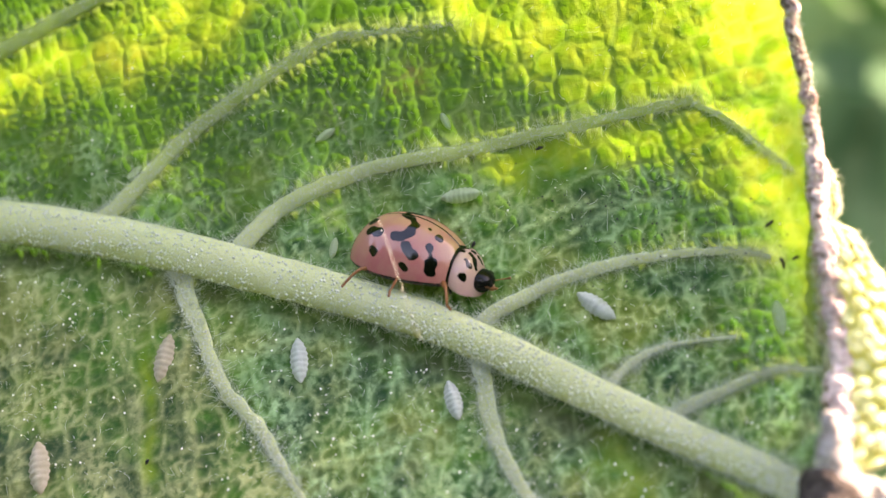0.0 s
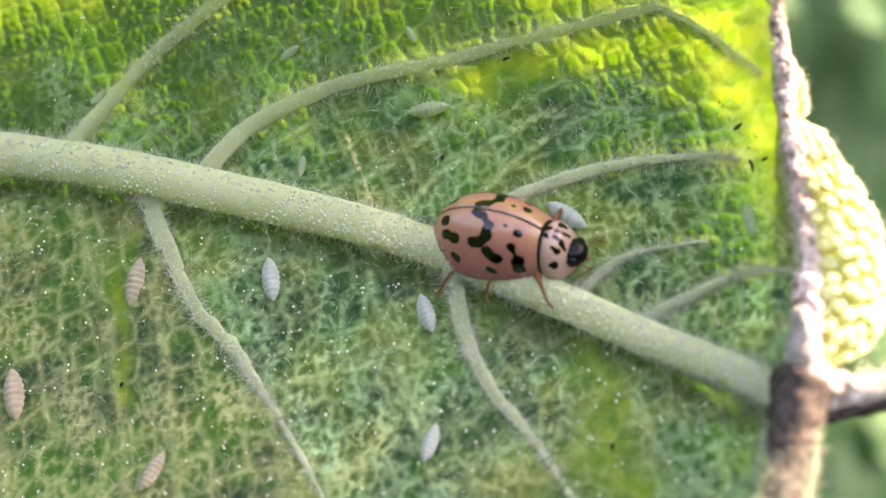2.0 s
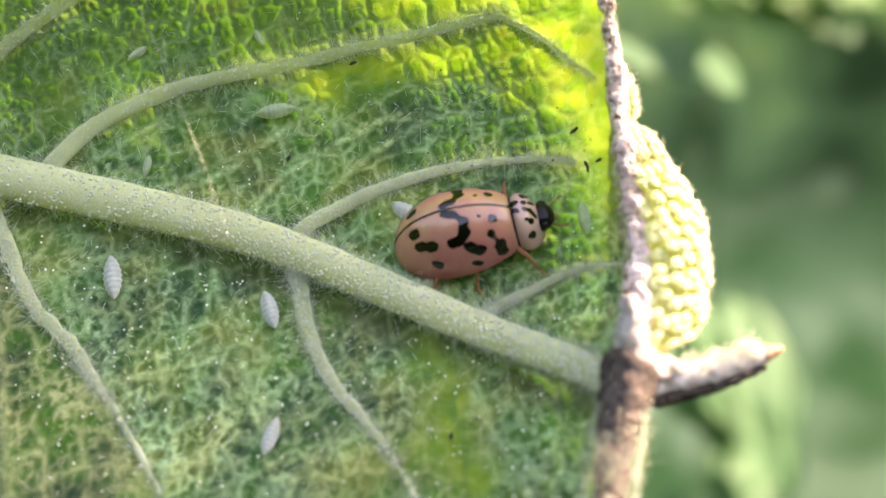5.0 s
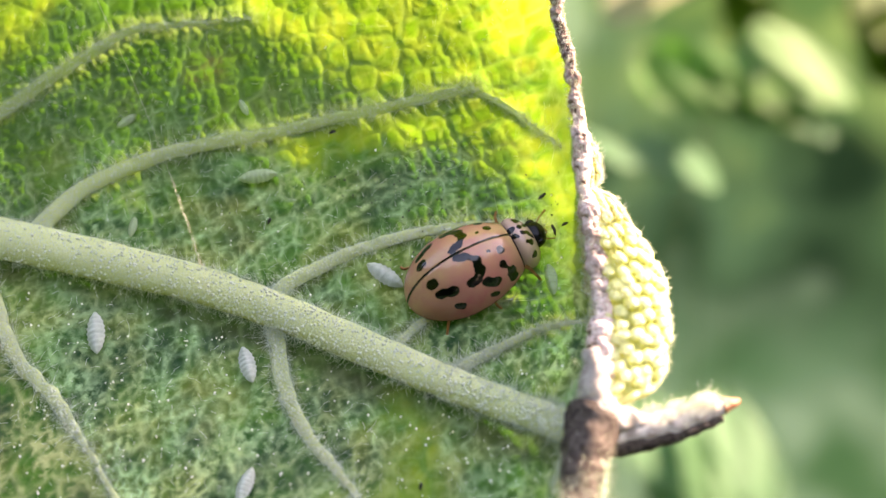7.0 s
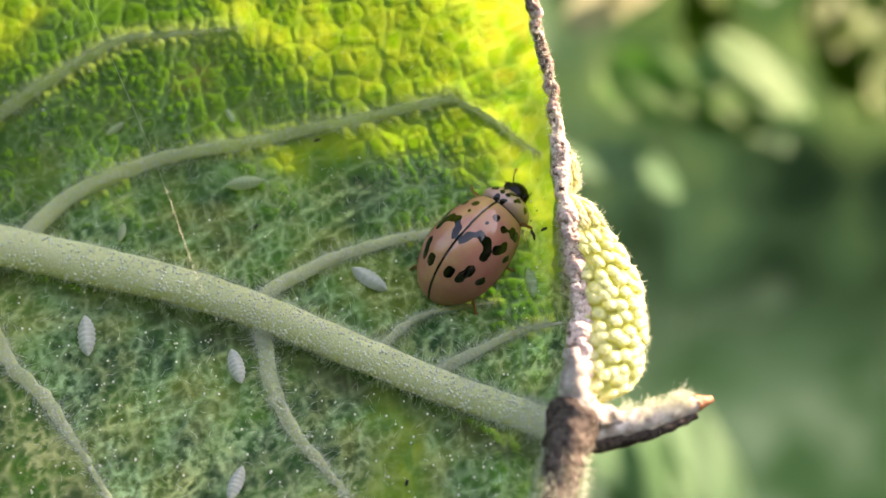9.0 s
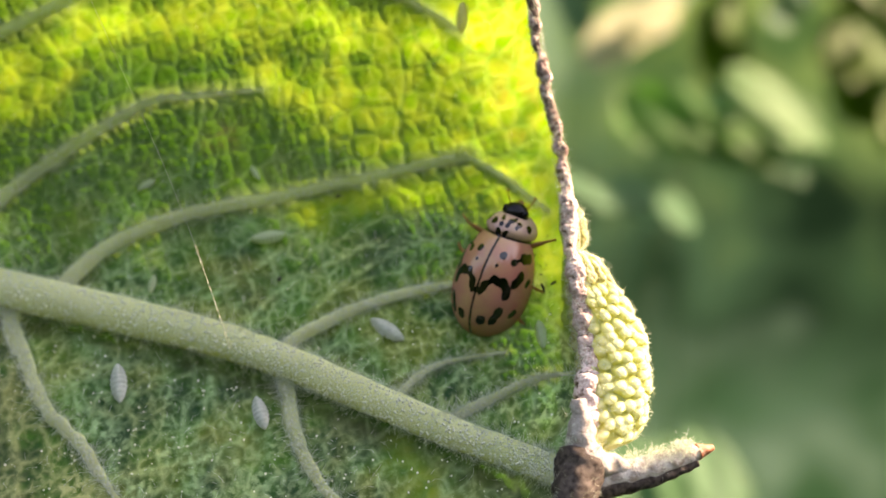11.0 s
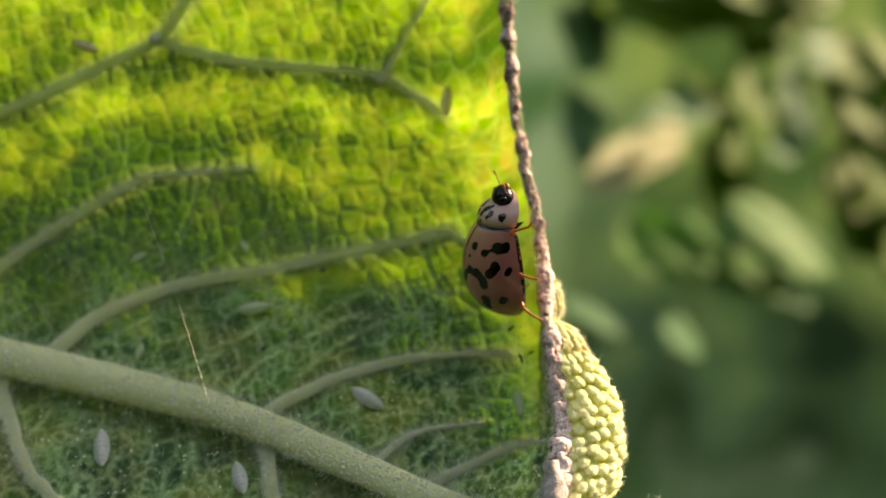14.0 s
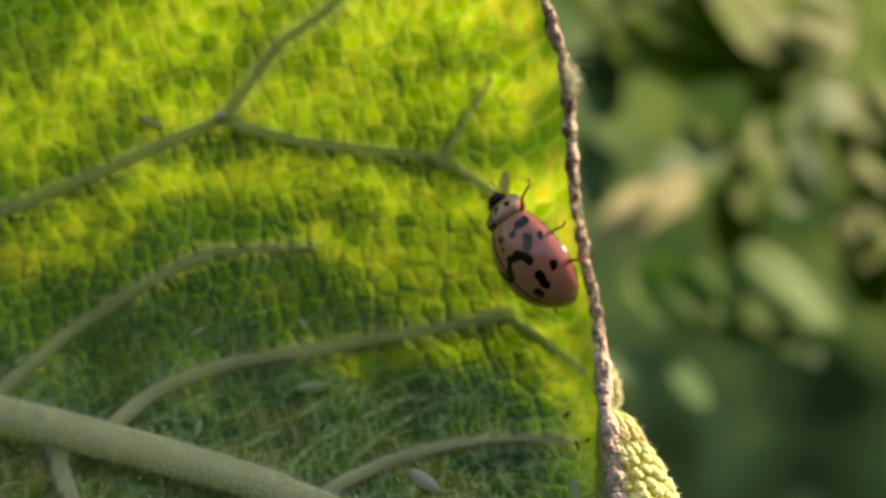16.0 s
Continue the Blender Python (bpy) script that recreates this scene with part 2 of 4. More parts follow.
def glide(points, count):
    """A smooth line of count points through the control points (Catmull-Rom)."""
    p = np.asarray(points, float)
    p = np.vstack([2 * p[0] - p[1], p, 2 * p[-1] - p[-2]])
    u = np.linspace(0, len(p) - 3 - 1e-6, count)
    k = u.astype(int)
    s = (u - k)[:, None]
    a, b, c, d = p[k], p[k + 1], p[k + 2], p[k + 3]
    return 0.5 * (2 * b + (c - a) * s + (2 * a - 5 * b + 4 * c - d) * s**2 + (3 * b - a - 3 * c + d) * s**3)


def wobble(points, per_mm, seed=0.0):
    """Smooth noise in -1..1 at points in mm."""
    return np.array([noise.noise(Vector(q) * per_mm + Vector((seed, -seed, 2 * seed))) for q in points])


def gutter(line, radius, sides=12, lump=0.0, per_mm=2.0, flat=1.0, seed=0.0):
    """Points and faces of a raised rib that is open towards the blade; its feet lie in the blade."""
    line = np.asarray(line, float)
    radius = np.broadcast_to(radius, len(line))
    way = np.gradient(line, axis=0)
    way /= np.linalg.norm(way, axis=1)[:, None]
    side = np.cross(way, (0, 1, 0))
    side /= np.linalg.norm(side, axis=1)[:, None] + 1e-9
    ang = np.linspace(-1.75, 1.75, sides)
    ring = side[:, None] * np.sin(ang)[None, :, None] + np.array([0, -1.0, 0])[None, None] * (flat * np.cos(ang))[None, :, None]
    pts = (line[:, None] + ring * radius[:, None, None]).reshape(-1, 3)
    if lump:
        pts += ring.reshape(-1, 3) * (lump * wobble(pts, per_mm, seed))[:, None]
    return pts, lattice(len(line), sides)


def tube(line, radius, sides=14, lump=0.0, per_mm=2.0, flat=1.0, seed=0.0):
    """Points and faces of a closed tube along a line; radius by point; lump: unevenness in mm; flat: depth over width."""
    line = np.asarray(line, float)
    radius = np.broadcast_to(radius, len(line))
    way = np.gradient(line, axis=0)
    way /= np.linalg.norm(way, axis=1)[:, None]
    side = np.cross(way, (0, 1, 0))
    side /= np.linalg.norm(side, axis=1)[:, None] + 1e-9
    up = np.cross(side, way)
    ang = np.linspace(0, 2 * math.pi, sides, endpoint=False)
    ring = side[:, None] * np.cos(ang)[None, :, None] + up[:, None] * (flat * np.sin(ang))[None, :, None]
    pts = (line[:, None] + ring * radius[:, None, None]).reshape(-1, 3)
    if lump:
        pts += ring.reshape(-1, 3) * (lump * wobble(pts, per_mm, seed))[:, None]
    faces = lattice(len(line), sides, True).tolist()
    n = len(pts)
    pts = np.vstack([pts, line[:1], line[-1:]])
    for k in range(sides):
        faces.append([n, (k + 1) % sides, k])
        faces.append([n + 1, n - sides + k, n - sides + (k + 1) % sides])
    return pts, faces


def beads(pts, faces, centre_line, sides, size, height, seed):
    """Swells the points of a tube into small uneven beads; gives points, faces and each point's share of a bead."""
    n = len(centre_line) * sides
    along = np.r_[0, np.cumsum(np.linalg.norm(np.diff(centre_line, axis=0), axis=1))]
    a, b = np.repeat(along, sides), np.tile(np.linspace(0, 9 * size, sides, endpoint=False), len(centre_line))
    _, near = cell_net(a, b, size, seed)
    bead = np.sqrt(np.clip(1 - (near / 0.68) ** 2, 0, 1))
    out = pts[:n] - np.repeat(centre_line, sides, 0)
    out /= np.linalg.norm(out, axis=1)[:, None] + 1e-9
    pts = pts.copy()
    pts[:n] += out * (bead * height)[:, None]
    return pts, faces, np.r_[bead, 0, 0]


ICO = bmesh.new()
bmesh.ops.create_icosphere(ICO, subdivisions=1, radius=1.0)
ICO_V = np.array([v.co[:] for v in ICO.verts])
ICO_F = np.array([[v.index for v in f.verts] for f in ICO.faces])
ICO.free()


def drops(places, radii):
    """Many small round drops as one point and face array."""
    places, radii = np.asarray(places, float), np.asarray(radii, float)
    v = (places[:, None] + ICO_V[None] * radii[:, None, None]).reshape(-1, 3)
    f = (ICO_F[None] + (np.arange(len(places)) * len(ICO_V))[:, None, None]).reshape(-1, 3)
    return v, f


def hairs(roots, ways, width, seed):
    """Curved hairs of three joints with a three-sided section, as one point and face array."""
    rng = np.random.default_rng(seed)
    n = len(roots)
    roots, ways = np.asarray(roots, float), np.asarray(ways, float)
    length = np.linalg.norm(ways, axis=1)[:, None]
    a = np.cross(ways, rng.normal(size=(n, 3)))
    a /= np.linalg.norm(a, axis=1)[:, None] + 1e-9
    b = np.cross(ways / (length + 1e-9), a)
    bend = (a * rng.normal(0, 0.8, (n, 1)) + b * rng.normal(0, 0.8, (n, 1))) * length
    rows = []
    for s, w in ((0, 1.0), (0.35, 0.9), (0.7, 0.7), (1.0, 0.25)):
        mid = roots + ways * s + bend * s * s
        for k in range(3):
            g = 2 * math.pi * k / 3
            rows.append(mid + (a * math.cos(g) + b * math.sin(g)) * width * w)
    v = np.stack(rows, 1).reshape(-1, 3)
    f = []
    for j in range(3):
        for k in range(3):
            f.append([3 * j + k, 3 * j + (k + 1) % 3, 3 * j + 3 + (k + 1) % 3, 3 * j + 3 + k])
    return v, (np.array(f)[None] + (np.arange(n) * 12)[:, None, None]).reshape(-1, 4)


# ---- the leaf's form ----
EDGE_Z = (-16, -9, -7.3, -6, -4.8, -4, -2.3, -0.3, 1.8, 4, 6.3, 8.5, 11, 12.9, 15.4, 18, 24, 29)
EDGE_X = (1.8, 3.5, 3.95, 4.3, 4.7, 5.0, 5.18, 5.1, 4.88, 4.68, 4.45, 4.0, 3.55, 3.45, 3.1, 2.2, -0.5, -4)


def edge_x(z):
    return np.interp(z, EDGE_Z, EDGE_X)


def depth(x, z):
    """How far the blade lies behind the plan's plane: a shallow cup whose margin curls forward."""
    x, z = np.asarray(x, float), np.asarray(z, float)
    zz = np.clip(z, -13, 26)
    flat = 0.698 - 0.0474 * x + 0.4454 * zz + 0.00155 * x * x + 0.00107 * x * zz - 0.02247 * zz * zz
    return flat - 3.132 * np.exp(-np.maximum(edge_x(z) - x, -0.3) / 1.0)


VEINS = {
    "V0": (0.29, ((-30, 6.2), (-25.5, 8.0), (-21.2, 9.95), (-17.4, 11.5), (-14.2, 13.0), (-11.5, 14.25), (-10.0, 16.1), (-8.8, 17.5), (-6.9, 18.8), (-4.5, 21))),
    "V0b": (0.18, ((-11.5, 14.2), (-8.2, 13.4), (-5.3, 13.1), (-2.1, 12.8), (-0.3, 11.9), (0.9, 11.1))),
    "V1": (0.30, ((-20.6, 1.5), (-19.7, 2.3), (-18.6, 3.4), (-17.3, 4.7), (-15.9, 5.8), (-14.6, 6.7), (-13.1, 7.6), (-11.6, 8.4), (-9.5, 8.6), (-7.2, 8.8))),
    "V2": (0.32, ((-14.9, 0.5), (-14.5, 1.1), (-13.5, 2.1), (-12.0, 2.95), (-10.2, 3.6), (-8.1, 4.1), (-6.1, 4.4), (-4.1, 4.9), (-2.1, 5.3), (-0.2, 5.75), (1.2, 6.03))),
    "V2b": (0.08, ((1.1, 6.0), (2.4, 5.3), (3.4, 4.4), (4.2, 3.7))),
    "V3": (0.26, ((-6.0, -1.7), (-5.4, -1.15), (-4.0, -0.4), (-2.65, 0.16), (-1.1, 0.6), (0.7, 0.9), (2.5, 1.0), (3.6, 0.9))),
    "V4": (0.20, ((0.3, -4.2), (0.85, -3.8), (1.9, -3.3), (3.4, -2.6), (4.8, -2.25))),
    "V5": (0.15, ((-1.9, -3.4), (-1.5, -3.2), (-0.75, -2.5), (0.33, -2.0), (2.5, -1.65))),
    "L1": (0.27, ((-17.1, 0.2), (-16.85, -0.25), (-16.3, -1.4), (-15.5, -2.7), (-14.6, -3.9), (-13.3, -4.85), (-12.4, -5.8), (-11.4, -6.8), (-9.5, -9.0))),
    "L2": (0.22, ((-5.8, -2.5), (-5.7, -2.95), (-5.4, -4.1), (-5.0, -5.1), (-4.2, -6.2), (-3.25, -7.1), (-2.3, -8.2), (-1, -10))),
    "V0c": (0.09, ((-1.9, 12.5), (-1.3, 13.6), (-0.6, 14.8), (0.2, 16.2))),
}
# thin cross veins, low ridges of the blade
CROSS = {
    "X1": (0.10, ((-12.3, -6.0), (-10.7, -5.9), (-9.8, -5.7), (-8.85, -5.5), (-8.1, -5.4), (-7.3, -6.1), (-6.9, -6.9))),
    "L00": (0.18, ((-24.3, 1.0), (-24.2, 0.6), (-23.2, -2.6), (-21.8, -6.2), (-20, -10))),
    "L0": (0.18, ((-20.1, 0.4), (-20, 0.1), (-19.3, -1.7), (-18.1, -4.2), (-17, -6.7), (-15.7, -10))),
    "L4": (0.13, ((-0.8, -4.4), (-0.6, -4.75), (-0.25, -5.7), (0.33, -6.9), (1.2, -8.0), (2.0, -9.6))),
    "L3": (0.14, ((-8.8, -1.8), (-8.7, -2.3), (-8.4, -3.5), (-7.7, -4.8), (-7.0, -6.4), (-6, -9))),
    "L1b": (0.14, ((-16.2, -1.9), (-16.1, -3.2), (-15.7, -4.95), (-15, -7), (-14, -10))),
    "T1": (0.12, ((-10.3, -0.1), (-8.6, 0.6), (-6.6, 2.0), (-5.0, 2.9))),
    "T2": (0.11, ((-7.4, -0.5), (-6.3, 0.6), (-4.5, 1.6), (-2.4, 2.6))),
    "T3": (0.11, ((-4.9, -0.1), (-3.2, 1.3), (-1.4, 2.3), (0.7, 2.6))),
    "T4": (0.10, ((-13.9, 0.6), (-12.6, 1.5), (-11.0, 2.3), (-9.2, 2.8))),
    "R1": (0.08, ((-6.4, 8.8), (-6.3, 7.4), (-6.6, 6.0), (-6.1, 4.6))),
    "R2": (0.08, ((-4.4, 11.8), (-4.6, 10.0), (-4.7, 8.3), (-4.4, 6.6), (-4.2, 5.0))),
    "R3": (0.08, ((-12.7, 13.0), (-12.6, 11.0), (-12.6, 9.3), (-12.9, 7.9))),
    "R4": (0.08, ((-9.5, 8.5), (-9.7, 7.0), (-10.1, 5.2), (-10.0, 3.8))),
    "R5": (0.08, ((-14.6, 6.6), (-14.4, 5.0), (-13.9, 3.6), (-13.5, 2.2))),
    "R6": (0.08, ((-1.6, 10.6), (-1.4, 9.0), (-1.6, 7.4), (-1.2, 5.7))),
    "R7": (0.08, ((-17.8, 4.3), (-17.4, 3.0), (-16.6, 1.9), (-15.8, 1.0))),
}
MIDRIB = ((-34, 1.6), (-29, 1.85), (-25, 1.7), (-21.2, 1.34), (-17.6, 0.8), (-13, -0.14), (-8.8, -1.07), (-5.8, -2.0), (-2.95, -3.1), (0.64, -4.5), (3.0, -5.2), (4.2, -5.5))


def cell_net(x, z, size, seed, shade=False):
    """Distances to the nearest wall and middle of an uneven net of cells, over the cells' size; shade: also a chance value for each cell."""
    gx, gz = x / size, z / size
    ix, iz = np.floor(gx).astype(int), np.floor(gz).astype(int)
    rng = np.random.default_rng(seed)
    table = rng.uniform(0.15, 0.85, (128, 128, 2))
    best, near, mark = np.full(x.shape, 9.0), np.full(x.shape, 9.0), np.zeros(x.shape)
    for dx in (-1, 0, 1):
        for dz in (-1, 0, 1):
            q = table[(ix + dx) % 128, (iz + dz) % 128]
            d = np.hypot(ix + dx + q[..., 0] - gx, iz + dz + q[..., 1] - gz)
            near = np.where(d < best, best, np.minimum(near, d))
            mark = np.where(d < best, (q[..., 0] * 7.31 + q[..., 1] * 3.77) % 1.0, mark)
            best = np.minimum(best, d)
    return (near - best, best, mark) if shade else (near - best, best)


def backlit_yellow(x, z):
    """Where the blade is yellow, painted bright as if backlit: along the top, in bands beside the veins, and along the
    margin.
    """
    def band(x0, z0, x1, z1, wide, soft):
        t = np.clip(((x - x0) * (x1 - x0) + (z - z0) * (z1 - z0)) / ((x1 - x0) ** 2 + (z1 - z0) ** 2), 0, 1)
        return 1 / (1 + np.exp((np.hypot(x - x0 - t * (x1 - x0), z - z0 - t * (z1 - z0)) - wide) / soft))
    m = band(-30, 5.5, -24, 7.2, 1.0, 0.35)
    for b in ((-22.7, 8.0, -17, 8.6, 0.9, 0.35), (-18.3, 9.1, -13.5, 12.0, 0.9, 0.35), (-13.5, 12.0, -7.4, 11.7, 0.75, 0.35), (-7.4, 11.6, -1.4, 10.9, 0.9, 0.35),
              (-1.4, 10.8, 4, 11, 1.4, 0.4), (-6.7, 9.6, -4.7, 8.2, 0.6, 0.3), (-3.8, 8.6, 3, 8.8, 1.7, 0.45), (-2.6, 6.7, 2, 6.9, 0.7, 0.35), (-5.5, 3.7, 2.6, 5.2, 0.55, 0.25),
              (1.5, 5.2, 4.5, 3.0, 1.0, 0.35), (4.0, 12, 4.9, 0, 0.7, 0.4), (-14, 14.6, 1, 15.5, 1.2, 0.5), (-6, 18, 0, 20, 2.5, 0.6),
              (-20, 14, -10, 20, 1.8, 0.7), (-1.7, -5.6, 0.2, -8.8, 0.45, 0.25), (-17.6, -1.8, -16.6, -6.5, 0.25, 0.15)):
        m = np.maximum(m, band(*b) * (0.6 if b[1] < 0 and b[0] < 0 else 0.75 if b[0] in (1.5, 4.0) else 0.85 if b[1] > 13.5 or 6 < b[1] < 9.4 else 1.0))
    return m


# ---- the leaf ----
leaf = tagged(new("leaf"), "downy green leaf underside with yellow patches painted as if backlit and a dry curled margin", "leaf")
nx, nz = 560, 600
zs = np.linspace(-15, 27, nz)[:, None] * np.ones((1, nx))
s = np.linspace(0, 1, nx)[None, :] ** 0.86
xs = -33 + (edge_x(zs) + 33) * s
ys = depth(xs, zs)
warp = np.array([noise.noise(Vector((a * 0.35, b * 0.35, 3.3))) for a, b in zip(xs.ravel().tolist(), zs.ravel().tolist())]).reshape(xs.shape)
lean = xs * 0.94 + zs * 0.34, zs * 0.94 - xs * 0.34
mottle = np.array([noise.noise(Vector((a * 1.1, b * 1.1, 8.1))) for a, b in zip(xs.ravel().tolist(), zs.ravel().tolist())]).reshape(xs.shape)
big, big_near = cell_net(lean[0] + 0.25 * warp, lean[1], 0.95, 5)
small, small_near = cell_net(lean[0] + 0.16 * np.roll(mottle, 31, 1) + 0.2 * warp, lean[1] + 0.16 * np.roll(mottle, 47, 0), 0.38, 9)
areole, areole_near, tone = cell_net(lean[0] + 0.12 * warp, lean[1] + 0.15 * warp, 0.72, 15, True)
yellow = np.clip(backlit_yellow(xs + 1.3 * warp, zs + 0.7 * warp), 0.01, 0.99)
yellow = 1 / (1 + np.exp(-(np.log(yellow / (1 - yellow)) * 0.9 + 2.0 * mottle)))
upper = np.clip((zs - 1.5 - 0.12 * (xs + 10)) / 5 + 0.5 * warp, 0, 1)
ridge_big, ridge_small = np.exp(-(big / 0.22) ** 2), np.exp(-(small / 0.26) ** 2)
wall = ridge_big * (0.62 - 0.40 * yellow) * (1 - 0.25 * upper)
# how far the wool closes over the pits between the small walls
close_by = 0.34 + 0.55 * np.roll(warp, 61, 1) + 0.25 * mottle - 0.25 * upper
wool = 1 / (1 + np.exp((small + 0.35 * np.roll(mottle, 19, 0) - close_by) / 0.10))
wool *= np.clip(0.80 + 0.5 * np.roll(warp, 23, 0), 0.45, 1)


def stroke(field, ctrl, count, width):
    """Raises a soft line along the control points in a field over the blade."""
    q = glide(ctrl, count)
    near = (xs > q[:, 0].min() - 4 * width) & (xs < q[:, 0].max() + 4 * width) & (zs > q[:, 1].min() - 4 * width) & (zs < q[:, 1].max() + 4 * width)
    px, pz = xs[near] + 0.12 * warp[near], zs[near]
    best = field[near]
    for a, b in q:
        best = np.maximum(best, np.exp(-((px - a) ** 2 + (pz - b) ** 2) / width**2))
    field[near] = best


cross = np.zeros_like(xs)
for radius, ctrl in CROSS.values():
    stroke(cross, ctrl, 90, 1.5 * radius)
cross *= np.clip(0.75 + 0.8 * mottle, 0.2, 1)
wall = np.maximum(wall, 0.62 * cross * (1 - 0.6 * yellow))
wall = np.maximum(wall, 0.55 * np.exp(-(areole / 0.15) ** 2) * yellow)
net = np.maximum(wall, 0.5 * ridge_small * (1 - yellow) * np.clip(0.5 + 1.2 * mottle, 0, 1))


def mid_z(x):
    return np.interp(x, [q[0] for q in MIDRIB], [q[1] for q in MIDRIB])


# left of the first lower vein the walls are tan; a brown band under the midrib paints its shadow
tan = np.clip(-((xs + 17.1) * 0.771 + (zs - 0.2) * 0.637) / 0.7 + 0.5 * warp, 0, 1) * np.clip((0.6 - zs) / 1.5, 0, 1)
tan = np.maximum(tan, 0.8 * np.clip(0.4 + 1.6 * warp, 0, 1) * np.clip((mid_z(xs) - zs) / 1.5, 0, 1) * np.clip((xs + 9) / 3, 0, 1))
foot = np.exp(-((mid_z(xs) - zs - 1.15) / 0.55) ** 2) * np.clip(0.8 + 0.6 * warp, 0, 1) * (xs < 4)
cell = np.sqrt(np.clip(1 - (areole_near / 0.72) ** 2, 0, 1))
near_vein = np.zeros_like(xs)
for radius, ctrl in VEINS.values():
    stroke(near_vein, ctrl, 60, 2.2 * radius)
fade = np.clip((edge_x(zs) - xs) / 0.8, 0, 1)
rough_patch = np.clip(0.75 + 1.1 * np.roll(warp, 37, 0), 0.25, 1.25)
stain = np.zeros_like(xs)
for sx, sz, sr in ((-8.6, 6.9, 0.55), (-9.3, 6.5, 0.35), (2.6, 4.0, 0.35)):
    stain = np.maximum(stain, 0.6 * np.exp(-((xs - sx) ** 2 + (zs - sz) ** 2) / sr**2))
thick = np.clip(1.25 - (edge_x(zs) - xs) / 2.0, 0, 1) * np.clip((8 - zs) / 3, 0.45, 1)
ripe = np.clip(1.35 - (edge_x(zs) - xs) / 2.0 + 0.6 * warp, 0, 1) * np.clip((zs - 3) / 5, 0, 1)
ripe = np.maximum(ripe, np.clip(0.9 - np.hypot(xs + 20, zs - 7.6) / 2.2, 0, 1))
relief = ((0.07 - 0.055 * yellow) * ridge_big + (0.06 - 0.06 * yellow) * ridge_small * rough_patch + 0.018 * cell * np.clip(yellow + 0.5 * upper, 0, 1)) * fade + 0.10 * cross * (1 - 0.8 * upper) - 0.22 * foot - 0.12 * near_vein
ys = ys - relief - 0.25 * warp * fade
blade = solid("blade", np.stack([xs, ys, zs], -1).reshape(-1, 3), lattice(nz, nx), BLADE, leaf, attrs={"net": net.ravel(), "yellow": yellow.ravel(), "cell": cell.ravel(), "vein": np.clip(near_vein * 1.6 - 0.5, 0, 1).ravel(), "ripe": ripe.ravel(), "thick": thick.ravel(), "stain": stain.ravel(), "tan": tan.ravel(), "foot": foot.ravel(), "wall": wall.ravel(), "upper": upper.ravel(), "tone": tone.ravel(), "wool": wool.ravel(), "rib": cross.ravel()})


def on_blade(x, z, lift=0.0):
    return np.stack([x, depth(x, z) - lift, z], -1)


line = glide(MIDRIB, 180)
size = np.interp(line[:, 0], (-34, -15, 4), (0.86, 0.76, 0.52))
rib_line = on_blade(line[:, 0], line[:, 1], 0.38)
# the rib runs on at its own depth where the margin curls
rib_line[:, 1] = np.maximum(rib_line[:, 1], depth(np.minimum(line[:, 0], 2.4), line[:, 1]) - 0.6 - np.clip(line[:, 0] - 2.4, 0, 9) * 0.9)
flank_shade = np.tile(np.clip((np.linspace(1.75, -1.75, 25) - 0.75) / 0.7, 0, 1), 180)
solid("midrib", *gutter(rib_line, size, 25, 0.04, 1.5, 0.8), VEIN, leaf, "thick pale green downy midrib", attrs={"flank_shade": flank_shade})
vein_lines = []
for key, (radius, ctrl) in VEINS.items():
    q = glide(ctrl, 90)
    along = np.linspace(0, 1, 90)
    close = np.clip((1 - along) / 0.35, 0, 1) if key not in ("V0", "V2") else np.ones(90)
    low = key[0] == "L"
    r = radius * np.linspace(1.08, 0.45, 90) * (1.3 if low else 1.0) * (0.35 + 0.65 * close)
    v = on_blade(q[:, 0], q[:, 1])
    v[:, 1] -= (0.0 if low else 0.12) * close - 0.5 * r * (1 - close)
    vein_lines.append((v, r))
    yel = np.maximum(np.clip(backlit_yellow(q[:, 0], q[:, 1]) * 1.2, 0, 1), np.clip((q[:, 1] - 0.5) / 6, 0, 0.9))
    pale = {"L1": 0.10, "L2": 0.35}.get(key, 1.0) if low else np.clip((q[:, 1].repeat(13) - 2) / 8, 0.05, 0.75)
    solid("side_vein", *gutter(v, r, 13, 0.12 if low else 0.06, 2.2, 0.5 if low else 0.45, len(key)), VEIN, leaf,
          attrs={"yellow": np.repeat(yel, 13), "low": np.ones(90 * 13) * pale})

# dry rim along the margin, above and below the tip
rz = np.linspace(27, -5.3, 640)
rim_line = np.stack([edge_x(rz), depth(edge_x(rz), rz) - 0.02, rz], -1)
rim_line[:, 0] += [0.13 * noise.noise(Vector((0, 0.4, 0.75 * q))) + 0.07 * noise.noise(Vector((3, 0.4, 2.3 * q))) for q in rz]
size = np.interp(rz, (-5.3, -4.2, -2, 1, 4, 8, 27), (0.62, 0.48, 0.32, 0.28, 0.22, 0.18, 0.16))
p, f = tube(rim_line, size * 0.80, 26, 0.20, 1.9, 1.0, 3.0)
p, f, bead = beads(p, f, rim_line, 26, 0.21, 0.10, 31)
solid("margin_rim", p, f, RIM, leaf, "dry brown and pinkish leaf margin", attrs={"bead": bead, "dry": np.r_[np.repeat(np.clip((rz - 2) / 5, 0, 1), 26), 1, 0]})
rz = np.linspace(-4.9, -15, 120)
rim_line = np.stack([edge_x(rz), depth(edge_x(rz), rz) - 0.1, rz], -1)
size = np.interp(rz, (-13, -7, -5.2), (0.32, 0.52, 0.88))
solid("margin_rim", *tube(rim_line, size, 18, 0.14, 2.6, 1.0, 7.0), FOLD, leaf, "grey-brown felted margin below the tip")

